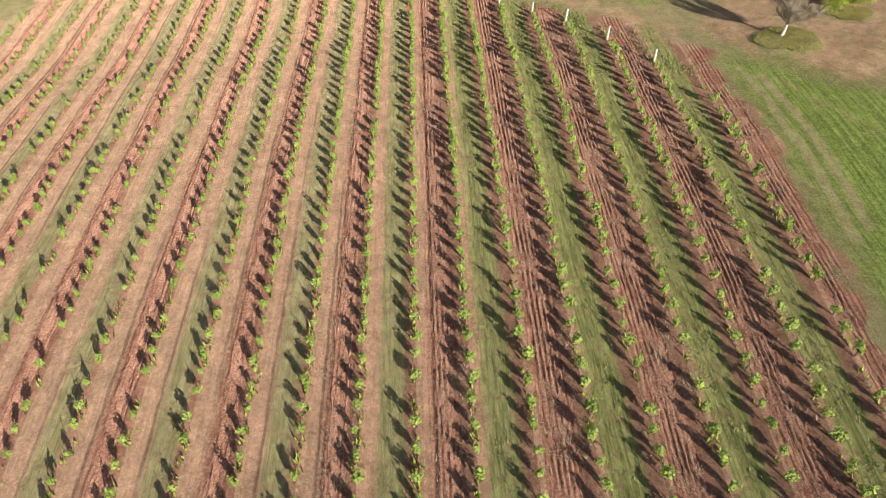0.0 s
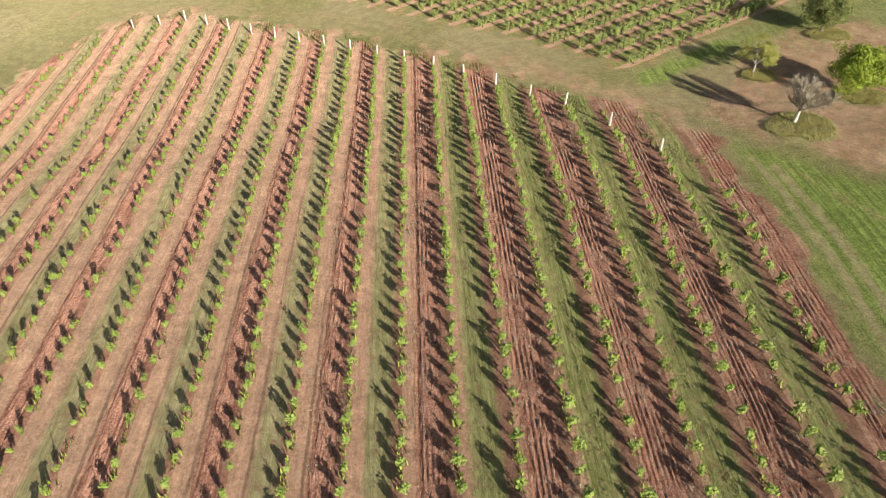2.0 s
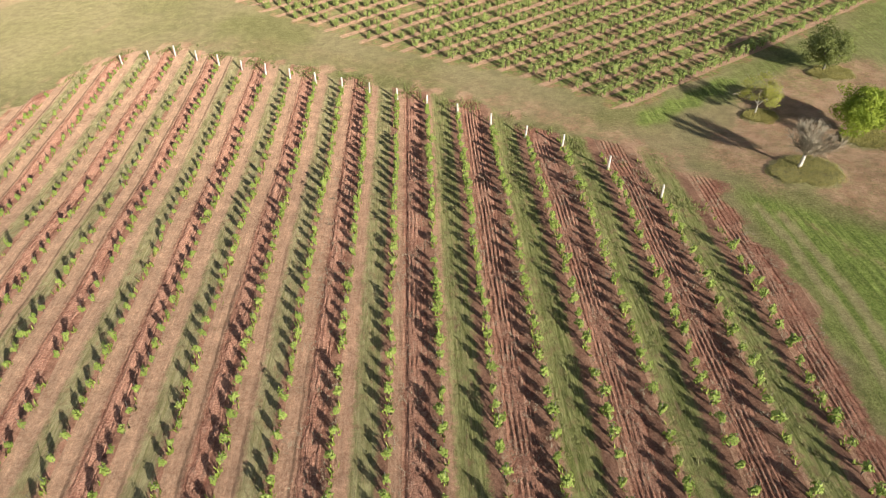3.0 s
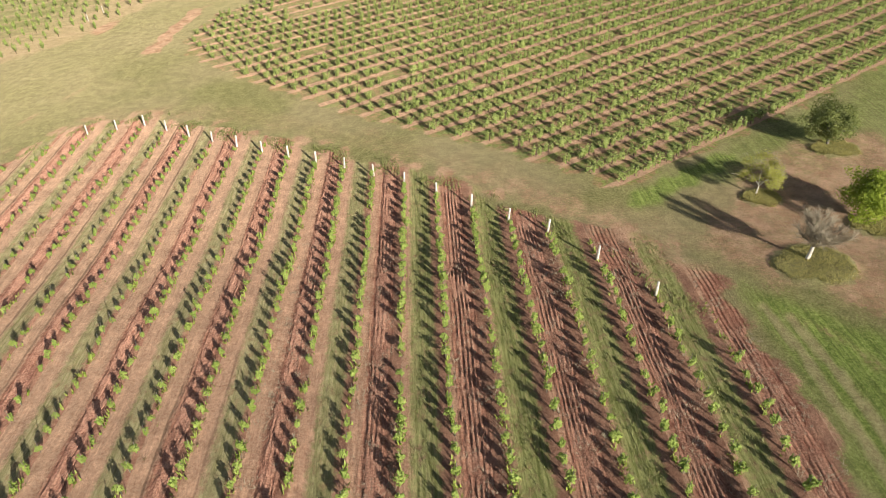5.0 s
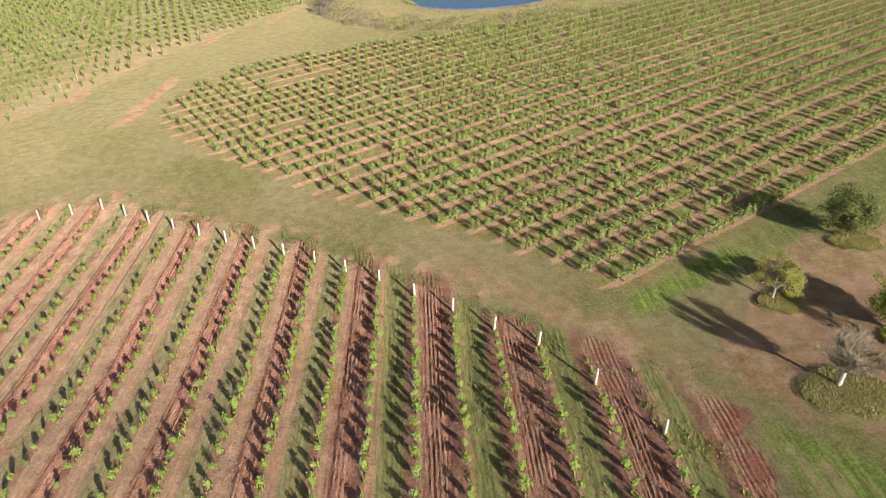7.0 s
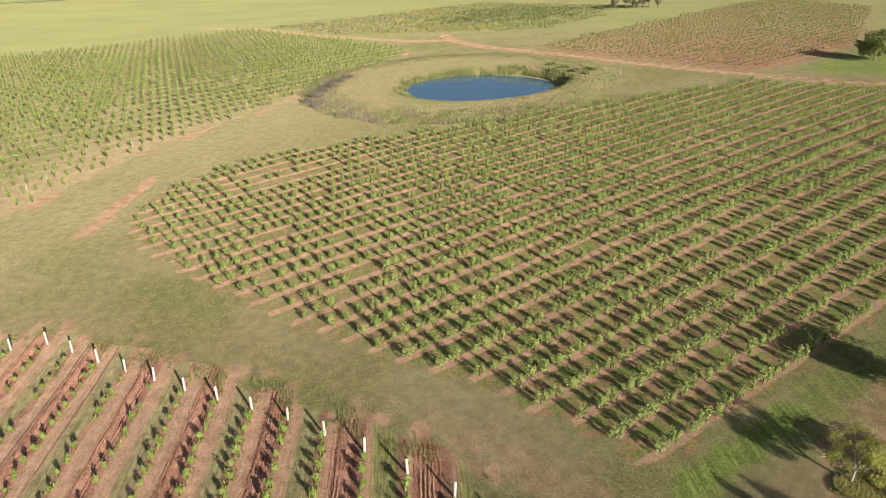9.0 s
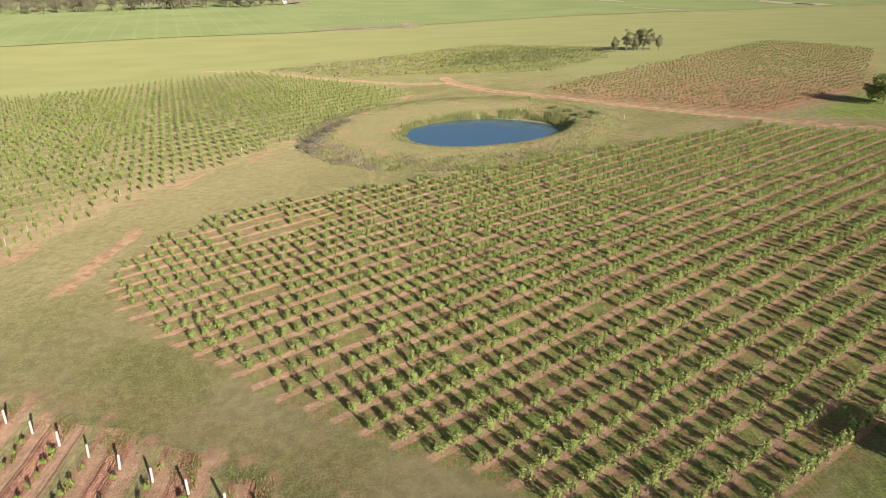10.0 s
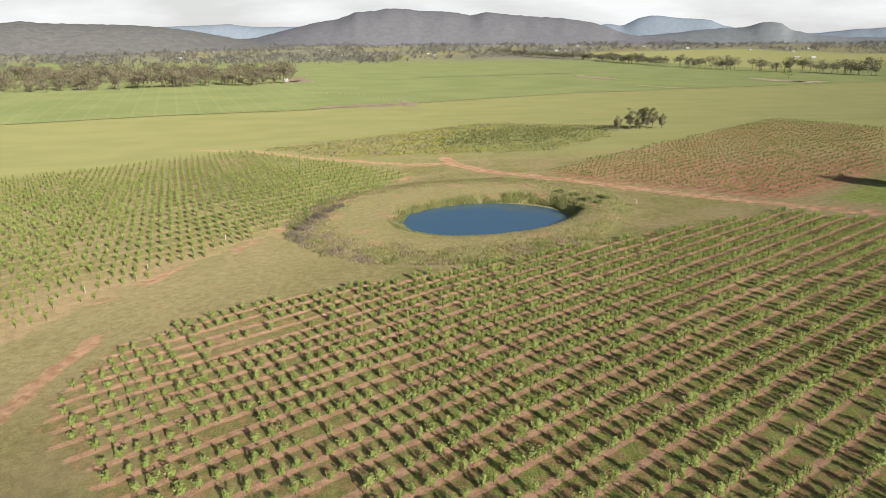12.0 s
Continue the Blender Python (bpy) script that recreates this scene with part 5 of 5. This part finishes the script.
    y = POND_C[1] + u * math.sin(POND_TURN) + v * math.cos(POND_TURN)
    thick = np.clip(0.55 + 0.6 * waves(x, y, 6, 67), 0.05, 1.0) * (0.25 + 0.75 * smooth(-0.6, 0.1, np.sin(a)))
    keep = rng.uniform(size=9000) < thick
    q = tufts(rng, on_land(x[keep], y[keep]), (0.30 + 0.45 * thick * smooth(-0.5, 0.3, np.sin(a)))[keep], 0.15, 3, 0.4)
    ob = new("reeds", quads_mesh("reeds", q, reed))
    tagged(ob, "green reeds along the water's edge", "reeds", kind="stuff")
    # weeds behind the pond
    n = 60000
    x, y = rng.uniform(-46, 98, n), rng.uniform(264, 368, n)
    inw = inside(WEEDS, x, y) - 3 * waves(x, y, 12, 46)
    keep = (inw > 0) & (rng.uniform(size=n) < 0.30 + 0.12 * waves(x, y, 15, 68))
    bed = smooth(-9, 4, inside([(26, 300), (44, 296), (66, 304), (80, 322), (62, 338), (36, 330)], x, y) + 5 * waves(x, y, 14, 50))
    gold = smooth(-0.1, 0.7, waves(x, 1.6 * y, 26, 47) + 0.3 - 0.018 * np.abs(x - 18))
    roll = rng.uniform(size=n)
    dark = keep & (roll < 0.06 + 0.8 * bed)
    yellow = keep & ~dark & (roll > 1 - 0.7 * gold)
    brown = keep & ~dark & ~yellow & (waves(x, 2 * y, 18, 69) > 0.55)
    for name, sel, mat, h, label in (("weed_patch", keep & ~dark & ~yellow & ~brown, reed, 0.28, "pale green weeds behind the pond"), ("marsh_shrubs", dark, marsh, 0.5, "dark green low shrubs behind the pond"),
                                     ("flowering_weeds", yellow, grass_flower, 0.3, "yellow flowering weeds behind the pond"), ("dead_weeds", brown, dead_stalk, 0.3, "dead brown weeds behind the pond")):
        ob = new(name, quads_mesh(name, tufts(rng, on_land(x[sel], y[sel]), h, 0.42, 3, 0.9), mat))
        tagged(ob, label, "weeds", kind="stuff")


sward()


def shrub(x, y, r, h, seed, material, label):
    rng = np.random.RandomState(seed)
    c = rng.normal(size=(9, 3)) * (r * 0.45, r * 0.45, h * 0.15) + (0, 0, h * 0.5)
    ob = new("shrub", quads_mesh("shrub", leaf_cloud(rng, c, [(r * 0.4, r * 0.4, h * 0.4)], 700, 0.2), material))
    ob.matrix_basis = Matrix.Translation((x, y, spot(x, y)))
    tagged(ob, label, "shrub", "shrubs on the pond bank")


for i, (x, y, r, h) in enumerate(((-13.8, 186, 1.8, 1.3), (-12.6, 190.5, 2.0, 1.5), (-11.5, 195, 1.8, 1.4), (-10.2, 199.5, 1.9, 1.3), (-8.4, 203.5, 1.7, 1.2), (-6.6, 207.5, 1.6, 1.1), (-12.0, 182, 1.6, 1.0))):
    shrub(x, y, r, h, 400 + i, leaf_bush, "low brown-grey shrub on the pond bank")
for i, (x, y, r, h) in enumerate(((47.6, 192, 1.3, 0.6), (49.6, 197.5, 1.5, 0.65), (48.0, 203, 1.4, 0.6), (53.5, 199, 1.5, 0.6), (51.4, 194.2, 1.2, 0.5), (45.6, 207, 1.2, 0.5))):
    shrub(x, y, r, h, 420 + i, marsh, "low dark green shrub beside the water")


# ---- far houses ----
white_wall = plain_material("white_house_wall", (0.42, 0.41, 0.40), (0.56, 0.55, 0.54), 1.0, 0.8, 0.05)
tin_roof = plain_material("pale_tin_roof", (0.38, 0.39, 0.40), (0.54, 0.55, 0.56), 1.0, 0.5, 0.05)


def house(x, y, w, d, h, turn):
    root = new("house")
    root.matrix_basis = Matrix.Translation((x, y, spot(x, y))) @ Matrix.Rotation(turn, 4, "Z")
    a, b = w / 2, d / 2
    v = [(-a, -b, -1), (a, -b, -1), (a, b, -1), (-a, b, -1), (-a, -b, h), (a, -b, h), (a, b, h), (-a, b, h), (-a, 0, h * 1.5), (a, 0, h * 1.5)]
    me = bpy.data.meshes.new("wall")
    me.from_pydata(v, [], [(0, 1, 5, 4), (2, 3, 7, 6), (1, 2, 6, 9, 5), (3, 0, 4, 8, 7)])
    me.materials.append(white_wall)
    part("wall", me, root)
    o = 0.5
    rv = [(-a - o, -b - o, h - 0.3), (a + o, -b - o, h - 0.3), (a + o, 0, h * 1.5 + 0.12), (-a - o, 0, h * 1.5 + 0.12), (a + o, b + o, h - 0.3), (-a - o, b + o, h - 0.3)]
    me = bpy.data.meshes.new("roof")
    me.from_pydata(rv + [(p[0], p[1], p[2] - 0.2) for p in rv], [], [(0, 1, 2, 3), (3, 2, 4, 5), (6, 9, 8, 7), (9, 11, 10, 8), (0, 6, 7, 1), (5, 4, 10, 11)])
    me.materials.append(tin_roof)
    part("roof", me, root, "pale tin gable roof")
    tagged(root, "small far white farmhouse with a pale tin roof", "house", "farmhouses in the valley")


house(-110, 788, 3.6, 3.2, 2.3, 0.3)
rng_h = np.random.RandomState(9)
for k in range(30):
    bearing, dist = (rng_h.uniform(-6, 34) if k < 24 else rng_h.uniform(-29, -8)), rng_h.uniform(2050, 3000)
    house(8 + dist * math.sin(radians(bearing)), 56 + dist * math.cos(radians(bearing)), rng_h.uniform(7, 14), rng_h.uniform(6, 8), rng_h.uniform(2.6, 3.6), rng_h.uniform(-0.6, 0.6))


# ---- ditches, scrapes and posts in the far fields ----
ditch_cover = plain_material("dark_ditch_grass", (0.13, 0.14, 0.06), (0.20, 0.20, 0.095), 0.5, 0.95)
scrape_cover = plain_material("pale_bare_earth", (0.44, 0.35, 0.235), (0.60, 0.49, 0.345), 0.4, 0.95)


def ribbon(name, line, width, material, label, lift=0.14):
    """A strip of ground cover along a line, draped over the land."""
    pts = []
    for (ax, ay), (bx, by) in zip(line, line[1:]):
        n = max(2, int(math.hypot(bx - ax, by - ay) / 5))
        pts += [(ax + (bx - ax) * k / n, ay + (by - ay) * k / n) for k in range(n)]
    pts.append(line[-1])
    p = np.array(pts)
    d = np.gradient(p, axis=0)
    d /= np.linalg.norm(d, axis=1, keepdims=True)
    w = width * 0.5 * (1 + 0.35 * waves(p[:, 0], p[:, 1], 25, 61))[:, None]
    nrm = np.column_stack([-d[:, 1], d[:, 0]])
    a, b = p + nrm * w, p - nrm * w
    v = np.concatenate([np.column_stack([a, land(a[:, 0], a[:, 1]) + lift]), np.column_stack([b, land(b[:, 0], b[:, 1]) + lift])])
    n = len(p)
    f = [(n + i, n + i + 1, i + 1, i) for i in range(n - 1)]
    tagged(new(name, mesh_of(name, v, f, material)), label, "ground", kind="structure")


ribbon("ditch", [(-420, 350), (-199.5, 418.8), (-121.7, 445.8), (-50.7, 460), (38, 511), (137.7, 576), (245, 618), (492, 703), (700, 765)], 1.5, ditch_cover, "dark grassy ditch along the edge of the crops")
ribbon("ditch", [(20, 845), (61.8, 868), (148.7, 918), (260, 975)], 4.5, ditch_cover, "dark grassy ditch across the crops", 0.2)


def bare_patch(x, y, rx, ry, turn, seed):
    """Worn pale earth with a ragged outline, lying on the land."""
    a = np.linspace(0, 2 * math.pi, 49)[:-1]
    rng = np.random.RandomState(seed)
    r = 1 + sum(rng.uniform(0.05, 0.16) * np.sin(k * a + rng.uniform(0, 6.28)) for k in range(2, 7))
    v = []
    for ring in (0.5, 1.0):
        u, w = rx * r * ring * np.cos(a), ry * r * ring * np.sin(a)
        px, py = x + u * math.cos(turn) - w * math.sin(turn), y + u * math.sin(turn) + w * math.cos(turn)
        v.append(np.column_stack([px, py, land(px, py) + 0.12]))
    k = len(a)
    f = [(i, (i + 1) % k, k + (i + 1) % k, k + i) for i in range(k)]
    c = [(2 * k, (i + 1) % k, i, i) for i in range(k)]
    verts = np.concatenate(v + [np.array([[x, y, spot(x, y) + 0.12]])])
    me = bpy.data.meshes.new("bare_patch")
    me.from_pydata(verts.tolist(), [], f + [q[:3] for q in c])
    me.materials.append(scrape_cover)
    tagged(new("bare_patch", me), "pale bare earth worn into the far crops", "ground", kind="structure")


bare_patch(-12, 484, 36, 9, 0.30, 1)
bare_patch(14, 497, 5, 22, 0.15, 2)
bare_patch(242, 650, 5, 30, 0.5, 3)
bare_patch(236, 838, 13, 42, 0.1, 4)
bare_patch(404, 742, 12, 50, 0.1, 5)
bare_patch(420, 715, 14, 16, 0.0, 6)
bare_patch(-108, 850, 9, 70, 0.05, 7)
bare_patch(-96, 790, 14, 22, 0.0, 8)

FENCE = [(-59.2, 600.7), (-37.8, 585.3), (-15.1, 564.6), (2.0, 535.3), (13.6, 504.6), (19.8, 472.9)]
POSTS = [(-51.8, 144.2), (-52.8, 139.5), (-37.4, 171.2), (-27.7, 187.8), (-43.7, 160.6)]


def far_posts():
    rng = np.random.RandomState(71)
    j = Joined()
    j.add(tube([(0, 0, -0.3), (0, 0, 1.5)], [0.16, 0.14], 8))
    thick = j.mesh("fence_post", fence_wood)
    p = np.array(FENCE)
    s = np.concatenate([[0], np.cumsum(np.linalg.norm(np.diff(p, axis=0), axis=1))])
    for t in np.linspace(0, s[-1], 24):
        x, y = float(np.interp(t, s, p[:, 0])), float(np.interp(t, s, p[:, 1]))
        ob = new("fence_post", thick)
        ob.matrix_basis = Matrix.Translation((x, y, spot(x, y))) @ Matrix.Scale(rng.uniform(0.9, 1.1), 4)
        tagged(ob, "pale fence post at the edge of the crops", "post", "posts of the far fence")
    j = Joined()
    j.add(tube([(0, 0, -0.2), (0, 0, 1.25)], [0.06, 0.055], 8))
    thin = j.mesh("row_post", post_paint)
    for x, y in POSTS + [(58.9, 192.5)]:
        ob = new("row_post", thin)
        ob.matrix_basis = Matrix.Translation((x, y, spot(x, y)))
        tagged(ob, "weathered white post standing in grass", "post", "lone white posts")


far_posts()
